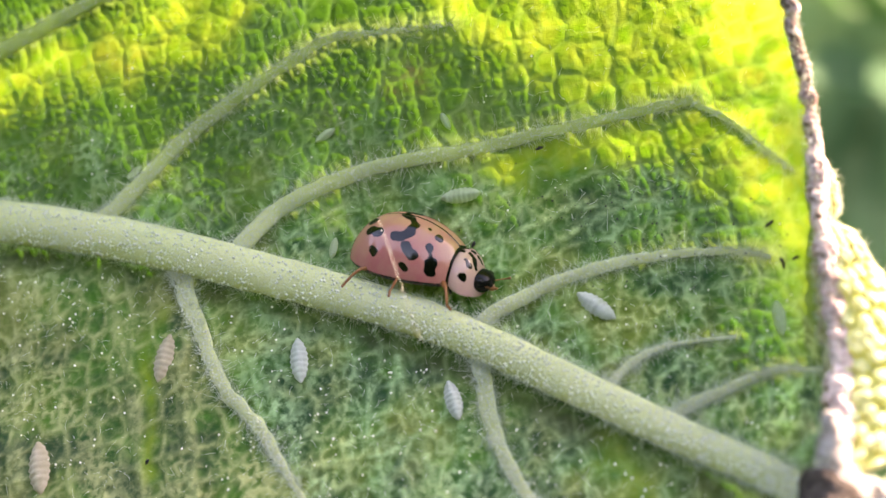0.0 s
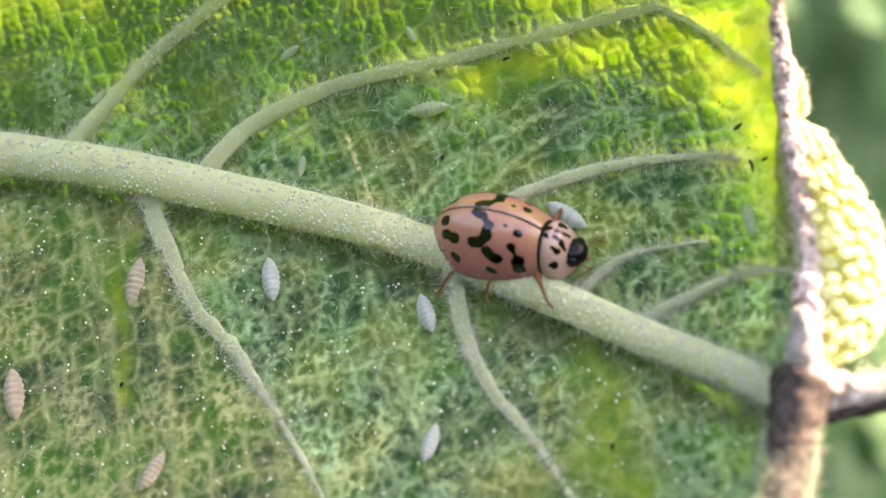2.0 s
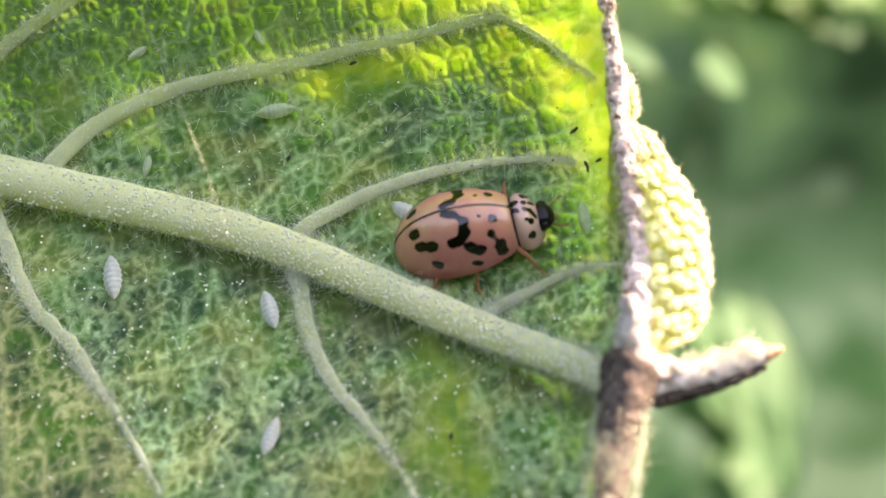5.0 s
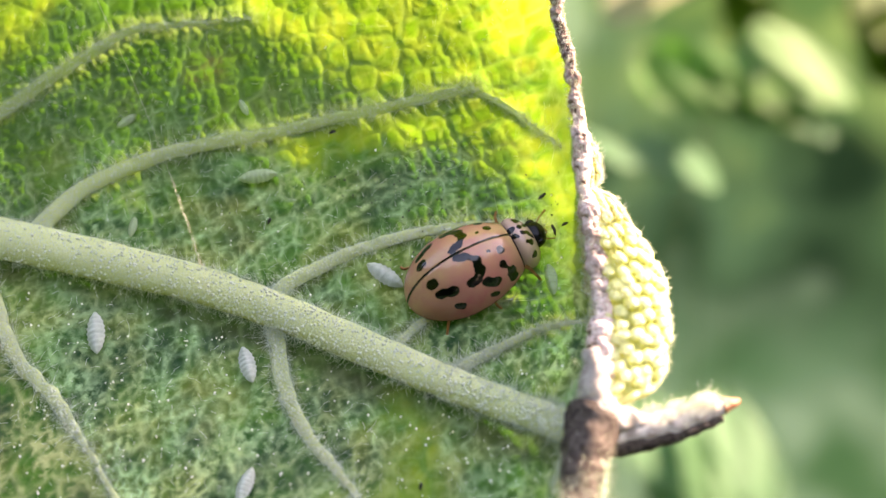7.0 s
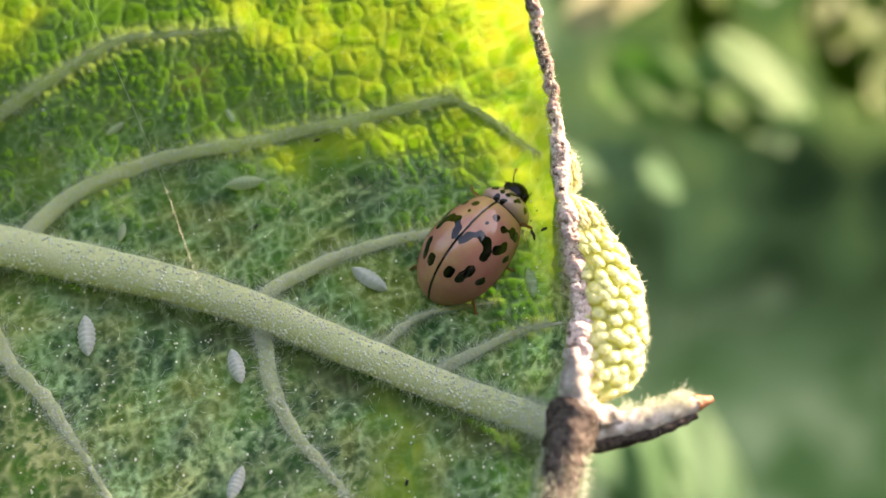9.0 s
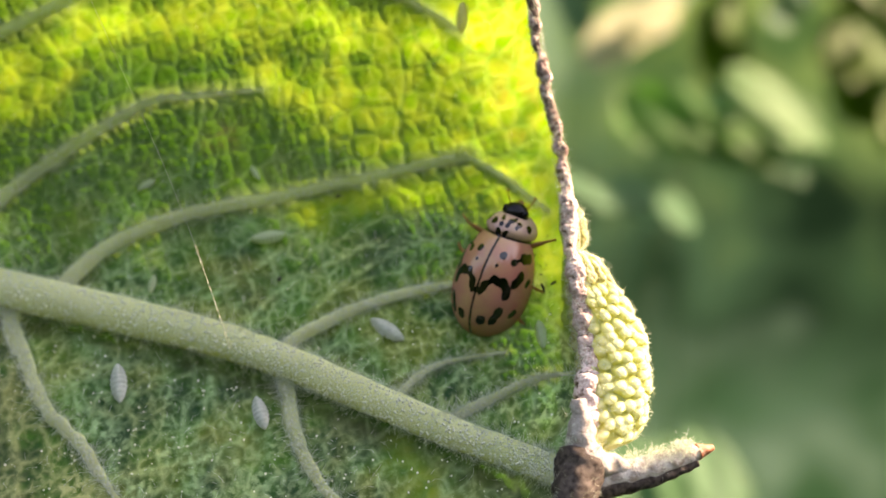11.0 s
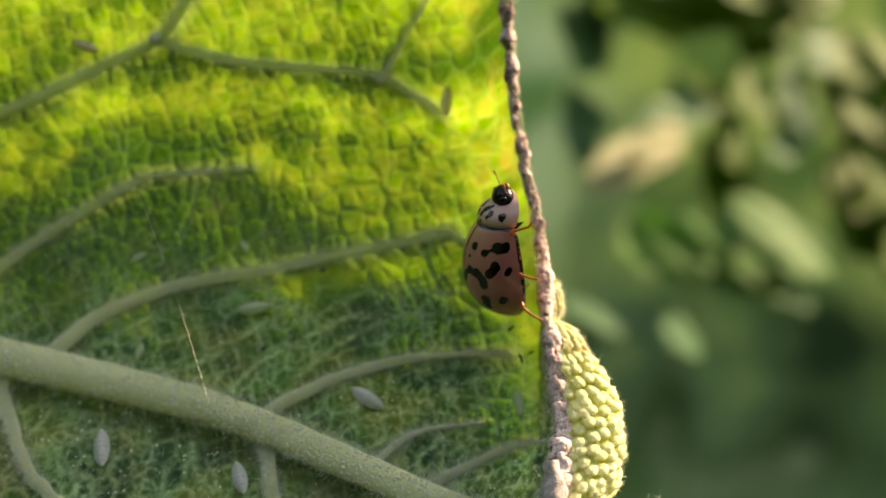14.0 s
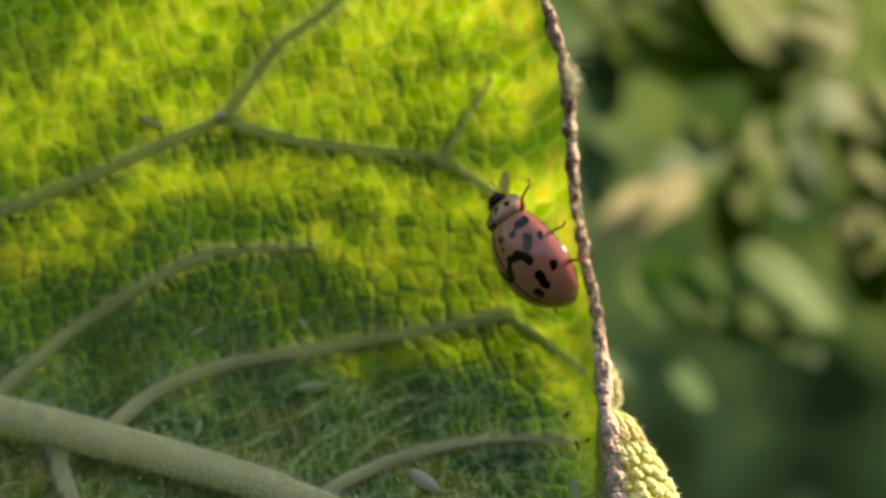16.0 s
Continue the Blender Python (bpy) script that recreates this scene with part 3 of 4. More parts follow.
# pointed leaf tip
base = rim_line[0]
tip_line = glide(((4.0, base[1] + 0.1, -5.35), (5.4, base[1] + 0.1, -5.5), (7.0, base[1] + 0.2, -5.25), (8.3, base[1] + 0.35, -4.85), (9.15, base[1] + 0.5, -4.62)), 90)
size = np.interp(np.arange(90), (0, 20, 70, 89), (0.72, 0.54, 0.30, 0.10))
solid("leaf_tip", *tube(tip_line, size, 18, 0.07, 3.0, 1.0, 11.0), SPINE, leaf, "grey felted spine-like leaf tip")
solid("tip_point", *tube(tip_line[-16:] + (0.03, -0.02, 0.03), np.linspace(0.26, 0.10, 16), 12, 0.05, 4.0), SPINE_TIP, leaf, "russet dry point")

# dark strip added below the tip: its brown edge and its shaded side
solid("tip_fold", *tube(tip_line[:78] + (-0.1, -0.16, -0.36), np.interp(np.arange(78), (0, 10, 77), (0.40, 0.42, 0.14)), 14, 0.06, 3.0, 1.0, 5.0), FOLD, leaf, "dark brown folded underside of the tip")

# felted web where the midrib runs out into tip and margin
web_line = glide(((4.55, base[1] - 0.18, -2.9), (4.62, base[1] - 0.25, -3.9), (4.72, base[1] - 0.30, -4.7), (5.3, base[1] - 0.25, -5.05), (6.2, base[1] - 0.12, -5.1)), 70)
solid("tip_web", *tube(web_line, np.interp(np.arange(70), (0, 20, 36, 52, 69), (0.22, 0.46, 0.64, 0.46, 0.20)), 22, 0.16, 2.4, 0.8, 9.0), WOOL, leaf, "white felted web at the base of the tip")

# blistered upper side rolled out past the margin
nu, nv = 200, 330
u, w = np.meshgrid(np.linspace(-0.9, 3.6, nu), np.linspace(4.4, -4.75, nv), indexing="ij")
out = np.interp(w, (-4.75, -4.4, -3.8, -2.3, -1.0, 0.0, 0.9, 1.5, 1.9, 2.15, 2.5, 3.1, 3.7, 4.1, 4.4), (0.35, 0.72, 0.90, 1.02, 1.0, 0.82, 0.62, 0.50, 0.40, 0.18, 0.26, 0.30, 0.24, 0.12, 0.03))
bx, by = edge_x(w), depth(edge_x(w), w)
cx, cy = bx + out * 0.95, by + 0.35 + 0.3 * out
lump, lump_near = cell_net(u * 1.03 + 0.3 * w, w - 0.3 * u, 0.40, 21)
lump_near2 = cell_net(u * 1.1, w, 1.0, 23)[1]
bulge = np.sqrt(np.clip(1 - (lump_near / 0.60) ** 2, 0, 1))
swell = (0.25 * bulge + 0.16 * np.sqrt(np.clip(1 - (lump_near2 / 0.8) ** 2, 0, 1))) * np.clip(out / 0.7, 0.2, 1)
rx, ry = out * 1.0 + swell, out * 0.85 + swell
pts = np.stack([cx - rx * np.cos(u), cy - ry * np.sin(u), w], -1).reshape(-1, 3)
scar_gap = np.maximum(np.exp(-((w - 1.25) / 0.35) ** 2), np.clip((w - 2.2) / 0.4, 0, 0.8)) * np.clip(u - 0.6, 0, 1)
# shade in the gap beside the rim, painted in the same brown
scar_gap = np.maximum(scar_gap, np.clip(1.0 - u, 0, 1))
solid("rolled_lobe", pts, lattice(nu, nv), ROLL, leaf, "pale yellow-green blistered upper side rolled past the margin", attrs={"bead": bulge.ravel(), "scar_gap": np.clip(scar_gap, 0, 1).ravel()})
lobe_points, lobe_out = pts, np.stack([-np.cos(u), -np.sin(u), 0 * u], -1).reshape(-1, 3)

# pale gland drops and white hairs, too many to count
rng = np.random.default_rng(4)


def tube_spots(v, r, count, spread=1.1):
    k = rng.integers(0, len(v), count)
    a = rng.uniform(-spread, spread, count)
    way = np.gradient(v, axis=0)[k]
    side = np.cross(way, (0, 1, 0))
    side /= np.linalg.norm(side, axis=1)[:, None] + 1e-9
    nrm = side * np.sin(a)[:, None] + np.array([0, -0.84, 0]) * np.cos(a)[:, None]
    j = np.clip(k + rng.choice((-1, 1), count), 0, len(v) - 1)
    mid = v[k] + (v[j] - v[k]) * rng.uniform(0, 0.5, (count, 1))
    return mid + nrm * r[k][:, None] * 1.03, nrm


rib_r = np.interp(line[:, 0], (-34, -15, 4), (0.86, 0.76, 0.52))
spots = [tube_spots(rib_line, rib_r, 1500)[0]]
for v, r in vein_lines:
    spots.append(tube_spots(v, r * 1.03, int(300 * r[0] / 0.3 * (0.35 if v[:, 2].mean() > 3 else 1.0)))[0])
bxs, bzs = rng.uniform(-28, 4.2, 750), np.r_[rng.uniform(-12, 20, 250), rng.uniform(-12, 0, 500)]
keep = (bxs < edge_x(bzs) - 0.4) & (rng.uniform(0, 1, 750) < 1.0 - 0.7 * np.clip(backlit_yellow(bxs, bzs), 0, 1))
bxs, bzs = bxs[keep], bzs[keep]
spots.append(on_blade(bxs, bzs, 0.2))
spots = np.vstack(spots)
tagged(solid("gland_drops", *drops(spots, np.r_[rng.uniform(0.036, 0.062, 1500), rng.uniform(0.026, 0.052, len(spots) - 1500)]), GLAND, leaf, "tiny pale gland drops on veins and blade"), kind="stuff")

p, nrm = tube_spots(rib_line, rib_r, 9000, 1.75)
ways = [nrm * rng.uniform(0.02, 0.22, (9000, 1)) + rng.normal(0, 0.10, (9000, 3))]
roots = [p]
for v, r in vein_lines:
    c = int(1700 * r[0] / 0.3)
    p, nrm = tube_spots(v, r, c, 1.7)
    roots.append(p)
    ways.append(nrm * rng.uniform(0.0, 0.2, (c, 1)) + rng.normal(0, 0.15, (c, 3)))
c = 5000
hx, hz = rng.uniform(-28, 4.6, c), rng.uniform(-12, 18, c)
keep = (hx < edge_x(hz) - 0.5) & (rng.uniform(0, 1, c) < 1.0 - 0.8 * np.clip(backlit_yellow(hx, hz), 0, 1))
hx, hz = hx[keep], hz[keep]
roots.append(on_blade(hx, hz, 0.1))
w3 = rng.normal(0, 0.15, (len(hx), 3))
w3[:, 1] = -np.abs(w3[:, 1]) * 0.7
ways.append(w3)
tagged(solid("leaf_hairs", *hairs(np.vstack(roots), np.vstack(ways), 0.0068, 6), HAIR, leaf, "fine white woolly hairs"), kind="stuff")
pick = rng.integers(0, len(lobe_points), 2600)
fuzz_w = lobe_out[pick] * rng.uniform(0.06, 0.16, (2600, 1)) + rng.normal(0, 0.03, (2600, 3))
tagged(solid("lobe_hairs", *hairs(lobe_points[pick], fuzz_w, 0.010, 8), HAIR, leaf, "short velvety hairs"), kind="stuff")

# short white fuzz on the margin, above and below the tip
c = 7400
fz = np.r_[rng.uniform(-4.5, 25, 4600), rng.uniform(-14, -5, 2800)]
fr = np.interp(fz, (-15, -7, -5.0, -4.2, -2, 1, 4, 8, 27), (0.55, 0.72, 0.62, 0.46, 0.32, 0.28, 0.23, 0.19, 0.17))
fa = rng.uniform(-2.2, 2.2, c)
fw = np.stack([np.sin(fa), -np.cos(fa), 0 * fa], -1)
fp = np.stack([edge_x(fz), depth(edge_x(fz), fz) - 0.04, fz], -1) + fw * fr[:, None]
fl = np.where(fz < -4.8, rng.uniform(0.08, 0.24, c), rng.uniform(0.04, 0.12, c))[:, None]
tagged(solid("margin_hairs", *hairs(fp, fw * fl + rng.normal(0, 0.4, (c, 3)) * fl, 0.007, 18), HAIR, leaf, "short white fuzz on the margin"), kind="stuff")

# tuft of wool where midrib, margin and tip meet
c = 4200
roots = np.vstack([np.array([4.55, base[1] - 0.35, -4.9]) + rng.normal(0, 1, (c // 2, 3)) * (0.26, 0.10, 0.42), tip_line[rng.integers(0, 70, c // 2)] + rng.normal(0, 0.16, (c // 2, 3)) + (0, -0.15, 0.3)])
tagged(solid("tip_wool", *hairs(roots, rng.normal(0, 0.09, (len(roots), 3)), 0.010, 16), HAIR, leaf, "white wool at the leaf tip"), kind="stuff")

# white tuft caught on the upper margin
c = 420
mid = np.array([edge_x(15.3) + 0.12, float(depth(edge_x(15.3), 15.3)) - 0.25, 15.3])
tagged(solid("wool_tuft", *hairs(mid + rng.normal(0, 1, (c, 3)) * (0.16, 0.10, 0.26), rng.normal(0, 0.15, (c, 3)), 0.013, 26), HAIR, leaf, "white woolly tuft caught on the margin"), kind="stuff")


# ---- scale insects ----
def scale_insect():
    """A flat spindle of wax with a ridge and cross segments."""
    nu, nv = 41, 17
    u, v = np.meshgrid(np.linspace(-1, 1, nu), np.linspace(-1, 1, nv), indexing="ij")
    half = 0.27 * np.clip(1 - np.abs(u) ** 2.2, 0, 1) ** 0.75 + 0.004
    seg = 1 + 0.08 * np.cos(u * 26)
    top = 0.20 * (1 - np.abs(v) ** 1.7) * np.clip(1 - u**2, 0, 1) ** 0.5 * seg
    pts = np.stack([u * 0.72, v * half * seg, top], -1).reshape(-1, 3)
    return pts, lattice(nu, nv)


INSECTS = ((-12.04, -2.83, -78, 1.15, 0), (-6.58, -3.84, -72, 1.0, 0), (-1.97, -0.82, -38, 1.1, 0), (3.79, -0.94, -62, 0.85, 2), (-6.71, 2.76, 8, 1.0, 2), (-17.02, -2.94, 88, 1.25, 1),
           (-20.86, -6.51, -72, 1.4, 1), (-11.76, 4.88, 35, 0.6, 2), (-19.16, 3.52, 40, 0.5, 2), (-7.34, 5.36, -60, 0.5, 2), (-6.23, -7.45, 80, 0.9, 0), (-15.26, -8.46, 75, 1.0, 1),
           (-11.2, 0.9, 85, 0.55, 2), (0.95, 11.65, 85, 0.9, 1), (-14.5, 14.0, -20, 0.8, 1))
WAXES = ((WAX, "white waxy scale insect flat on the leaf"), (TAN_WAX, "tan empty scale insect husk flat on the leaf"), (DIM_WAX, "translucent greenish scale insect flat on the leaf"))
shells = []
for wax, words in WAXES:
    me = solid("scale_insect_form", *scale_insect(), wax)
    shells.append((me.data, words))
    bpy.data.objects.remove(me)
for x, z, turn, grow, sort in INSECTS:
    e = 0.15
    p0 = on_blade(np.array(x), np.array(z), 0.17)
    nrm = np.cross(on_blade(np.array(x + e), np.array(z)) - on_blade(np.array(x - e), np.array(z)), on_blade(np.array(x), np.array(z + e)) - on_blade(np.array(x), np.array(z - e)))
    nrm = Vector(nrm).normalized()
    if nrm.y > 0:
        nrm = -nrm
    along = Vector((math.cos(radians(turn)), 0, math.sin(radians(turn))))
    along = (along - along.dot(nrm) * nrm).normalized()
    m = Matrix((along, nrm.cross(along), nrm)).transposed().to_4x4()
    m.translation = Vector(p0) * MM
    m = m @ Matrix.Scale(grow, 4)
    ob = new("scale_insect", shells[sort][0])
    tagged(ob, shells[sort][1], "insect", "scale insects on the leaf")
    ob.matrix_world = m

# ---- the ladybird ----
ladybird = tagged(new("ladybird"), "pink and tan ladybird with black spots walking on the leaf", "ladybird")
# spots of one wing case: x forward, y outward, radius, in mm
SPOTS = (((-1.12, 0.44), (-1.04, 0.46), 0.15), ((-0.98, 0.82), (-0.62, 0.98), 0.15), ((-0.66, 1.34), (-0.58, 1.38), 0.12),
         ((0.0, 0.20), (0.25, 0.33), 0.12), ((0.25, 0.33), (0.46, 0.52), 0.12), ((0.46, 0.52), (0.44, 0.80), 0.12), ((0.44, 0.80), (0.22, 1.02), 0.14), ((0.22, 1.02), (0.0, 1.08), 0.14),
         ((0.50, 1.20), (0.76, 1.30), 0.15), ((0.50, 1.50), (0.58, 1.50), 0.11), ((1.30, 0.50), (1.36, 0.52), 0.12), ((1.14, 0.88), (1.34, 1.14), 0.08),
         ((1.34, 1.14), (1.40, 1.22), 0.15), ((0.92, 0.40), (0.94, 0.42), 0.035))


def spot_field(p, spots, height):
    """How far points on a shell lie inside its spots; spots are drawn along the shell between two of its points."""
    m = np.zeros(p.shape[:-1])
    rag = 0.10 * wobble(p.reshape(-1, 3).tolist(), 3.8, 5.0).reshape(m.shape)
    for (ax, ay), (bx, by), r in spots:
        a = np.array([ax, ay, float(height(np.array(ax), np.array(ay)))])
        b = np.array([bx, by, float(height(np.array(bx), np.array(by)))])
        t = np.clip(((p - a) @ (b - a)) / ((b - a) @ (b - a)), 0, 1)
        d = np.linalg.norm(p - a - t[..., None] * (b - a), axis=-1) - r * 1.25 - rag
        m = np.maximum(m, np.clip(0.5 - d / 0.07, 0, 1))
    return m


def shell_height(x, y):
    r = np.sqrt((x / np.where(x > 0, 2.35, 1.97)) ** 2 + (y / 1.62) ** 2)
    return 1.80 * np.clip(1 - r**2.2, 0, 1) ** 0.6


def wing_case(sign):
    nu, nv = 130, 80
    u, w = np.meshgrid(np.linspace(0, 1, nu), np.linspace(0, 1, nv) ** 0.9, indexing="ij")
    x = -1.965 + 3.965 * (1 - np.cos(np.pi * u**1.15 * 0.72)) / (1 - math.cos(math.pi * 0.72))
    half = 1.62 * np.sqrt(np.clip(1 - (x / np.where(x > 0, 2.35, 1.97)) ** 2, 0, 1))
    y = half * np.sin(w * math.pi / 2) ** 0.9
    z = shell_height(x, y)
    # rounded shoulder in front, flared lower rim, sunken seam
    z -= 0.5 * np.clip((x - 1.80) / 0.2, 0, 1) ** 2 * (0.3 + 0.5 * y)
    spot = spot_field(np.stack([x, y, shell_height(x, y)], -1), SPOTS, shell_height)
    z -= 0.035 * np.exp(-(y / 0.035) ** 2)
    spot = np.maximum(spot, np.clip(1.1 - y / 0.07, 0, 1))
    spot = np.maximum(spot, np.clip((x - 1.80) / 0.06, 0, 0.9))
    spot = np.maximum(spot, 0.62 * np.clip((w - 0.955) / 0.02, 0, 1))
    side = np.clip((y - 0.35) / 1.0, 0, 1)
    pts = np.stack([x, sign * (y + 0.006), z], -1)
    rim = pts[:, -1] * (0.97, 0.94, 1) - (0, 0, 0.12)
    pts = np.concatenate([pts, rim[:, None]], 1)
    more = lambda q: np.concatenate([q, q[:, -1:]], 1).ravel()
    return pts.reshape(-1, 3), lattice(nu, nv + 1), {"spot": more(spot), "side": more(side)}


for sign in (1, -1):
    v, f, at = wing_case(sign)
    solid("wing_case", v, f, SHELL, ladybird, "glossy pinkish tan wing case with black spots", attrs=at)


def dome(rx, ry, rz, centre, nr=40, na=72, power=2.2, squash=0.0):
    r, a = np.meshgrid(np.linspace(0, 1, nr), np.linspace(0, 2 * math.pi, na, endpoint=False), indexing="ij")
    x, y = rx * r * np.cos(a), ry * r * np.sin(a)
    z = rz * np.clip(1 - r**power, 0, 1) ** 0.6
    y = y * (1 - squash * x / rx)
    return np.stack([x + centre[0], y + centre[1], z + centre[2]], -1).reshape(-1, 3), lattice(nr, na, True)


# pronotum, head and their parts
PSPOTS = [((1.98, s * 0.17), (2.02, s * 0.18), 0.07) for s in (1, -1)] + [((2.28, s * 0.46), (2.38, s * 0.50), 0.09) for s in (1, -1)]
PSPOTS += [((2.44, s * 0.18), (2.54, s * 0.28), 0.08) for s in (1, -1)] + [((2.30, s * 0.84), (2.36, s * 0.85), 0.10) for s in (1, -1)]
PSPOTS += [((2.26, s * 0.10), (2.30, s * 0.12), 0.06) for s in (1, -1)]


def collar_height(x, y):
    r = np.hypot((x - 2.20) / 0.55, y / (1.06 * (1 - 0.16 * (x - 2.20) / 0.55)))
    return 1.15 * np.clip(1 - r**2.4, 0, 1) ** 0.6 - 0.47 * (x - 1.8)


v, f = dome(0.55, 1.06, 1.15, (2.20, 0, 0.0), 60, 120, 2.4, 0.16)
v[:, 2] -= 0.47 * (v[:, 0] - 1.8)
edge = np.clip((1.80 - v[:, 0]) / 0.06, 0, 0.8)
solid("pronotum", v, f, PRONOTUM, ladybird, "cream pronotum with black spots", attrs={"spot": np.maximum(spot_field(v, PSPOTS, collar_height), edge)})


def ball(rx, ry, rz, centre, subdiv=3):
    bm = bmesh.new()
    bmesh.ops.create_icosphere(bm, subdivisions=subdiv, radius=1.0)
    v = np.array([q.co[:] for q in bm.verts]) * (rx, ry, rz) + np.asarray(centre)
    f = [[q.index for q in g.verts] for g in bm.faces]
    bm.free()
    return v, f


head = solid("head", *ball(0.44, 0.54, 0.40, (2.64, 0, 0.02), 4), BLACK, ladybird, "glossy black head with a brownish face")
solid("face_plate", *ball(0.34, 0.15, 0.20, (2.76, 0, -0.06), 4), FACE, head, "brownish face patch")
solid("mouth", *ball(0.10, 0.16, 0.09, (3.05, 0, -0.16), 2), LEG, head, "brown mouthparts")
for sign in (1, -1):
    solid("eye", *ball(0.16, 0.13, 0.16, (2.74, sign * 0.43, 0.12), 3), BLACK, head)
    feeler = glide(((2.86, sign * 0.30, -0.06), (3.08, sign * 0.46, 0.02), (3.26, sign * 0.56, 0.06), (3.42, sign * 0.60, 0.12)), 24)
    solid("antenna", *tube(feeler, np.r_[np.full(17, 0.022), np.linspace(0.03, 0.05, 7)], 8), LEG, head)
solid("abdomen", *ball(1.80, 1.40, 0.24, (0.0, 0, 0.02), 4), BELLY, ladybird, "brown underside")

legs = []
for sign in (1, -1):
    for k, (lx, fwd) in enumerate(((1.65, 0.34), (0.55, 0.05), (-0.55, -0.60))):
        m = Vector((lx, sign * 0.85, 0.02)) * MM
        hip = np.zeros(3)
        knee = np.array([fwd * 0.8, sign * 0.74, 0.06])
        ankle = knee + (fwd * 0.55 - 0.05, sign * 0.40, -0.42)
        toe = ankle + (fwd * 0.25 + 0.10, sign * 0.20, -0.10)
        leg = solid("leg", *tube(glide((hip, knee * 0.55, knee), 12), np.interp(np.arange(12), (0, 5, 11), (0.09, 0.10, 0.06)), 9), LEG, ladybird, "thin orange-brown leg")
        solid("shin", *tube(glide((knee, (knee + ankle) / 2 + (0, 0, 0.04), ankle), 10), np.linspace(0.055, 0.042, 10), 8), LEG, leg)
        solid("foot", *tube(glide((ankle, (ankle + toe) / 2, toe), 10), np.array([0.04, 0.05, 0.036, 0.05, 0.052, 0.034, 0.04, 0.05, 0.03, 0.018]), 8), LEG, leg)
        leg.location = m
        legs.append((leg, m, k, sign))

# the body is longer and slimmer than the round plan above
STRETCH, SLIM = 1.08, 0.95
for ob in ladybird.children_recursive:
    ob.data.transform(Matrix.Diagonal((STRETCH, SLIM, 1, 1)))
for leg, m, k, sign in legs:
    m.x, m.y = m.x * STRETCH, m.y * SLIM
    leg.location = m

# ---- plants behind ----
def far_leaf_mesh(seed):
    rg = np.random.default_rng(seed)
    nu, nv = 40, 17
    u, v = np.meshgrid(np.linspace(0, 1, nu), np.linspace(-1, 1, nv), indexing="ij")
    half = 0.42 * np.sin(math.pi * u**0.9) ** 0.5 * (1 + 0.04 * np.sin(u * 40 + seed))
    x = u - 0.5
    y = v * half
    z = 0.02 * np.abs(v) * half / 0.3 - 0.18 * (u - 0.4) ** 2 + 0.02 * np.sin(9 * u + 5 * v + seed)
    pts = np.stack([x, y, z], -1).reshape(-1, 3) * 1000
    me = bpy.data.meshes.new("far_blade")
    me.from_pydata((pts * MM).tolist(), [], lattice(nu, nv).tolist())
    me.polygons.foreach_set("use_smooth", np.ones(len(me.polygons), bool))
    return me


def far_material(name, a, b, t):
    n = Nodes(name)
    colour = n.mix(n.ramp(n.noise(0.004, 3), 0.35, 0.65), a, b)
    return n.skin(colour, 0.6, None, t, 0.55, Specular_IOR_Level=0.12)


FAR = [far_material("far_green", (0.015, 0.05, 0.015), (0.03, 0.08, 0.025), (0.02, 0.09, 0.015)),
       far_material("far_light", (0.045, 0.15, 0.035), (0.07, 0.19, 0.045), (0.06, 0.20, 0.03)),
       far_material("far_straw", (0.26, 0.27, 0.15), (0.21, 0.23, 0.11), (0.30, 0.32, 0.16)),
       far_material("far_pale", (0.07, 0.17, 0.08), (0.05, 0.14, 0.06), (0.08, 0.20, 0.08)),
       far_material("far_olive", (0.045, 0.12, 0.010), (0.075, 0.15, 0.014), (0.06, 0.14, 0.01))]
FAR_MESH = [[far_leaf_mesh(7 + k) for k in range(3)] for _ in FAR]
for row, mat in zip(FAR_MESH, FAR):
    for me in row:
        me.materials.append(mat)
# plants, each a list of leaves: across, up, length, width in mm, lean in degrees, kind
PLANTS = (((59, 74, 48, 14, 29, 2),),
          ((78, 47, 48, 19, -6, 1), (94, 43, 24, 14, -42, 3)),
          ((62, 26, 38, 16, -22, 3),),
          ((45, 98, 46, 13, 86, 3), (73, 94, 32, 15, 74, 3)),
          ((93, 96, 52, 15, 82, 4), (108, 90, 60, 9, 74, 3)),
          ((128, 88, 60, 20, 84, 4), (140, 77, 20, 13, 80, 4), (133, 54, 24, 18, 60, 4)),
          ((84, 132, 70, 26, 4, 4), (48, 128, 30, 14, 70, 3)),
          ((75, -60, 44, 24, -62, 3), (70, -100, 30, 20, 40, 3)))
rf = np.random.default_rng(12)
STEM = far_material("far_stem", (0.03, 0.06, 0.02), (0.05, 0.08, 0.03), (0.05, 0.1, 0.02))
PLANT_LABEL = ("dark green leafy plant far behind, out of focus", "light green leafy plant far behind, out of focus", "straw-coloured dry plant far behind, out of focus", "pale grey-green plant far behind, out of focus", "olive yellow-green plant far behind, out of focus")
made = 0
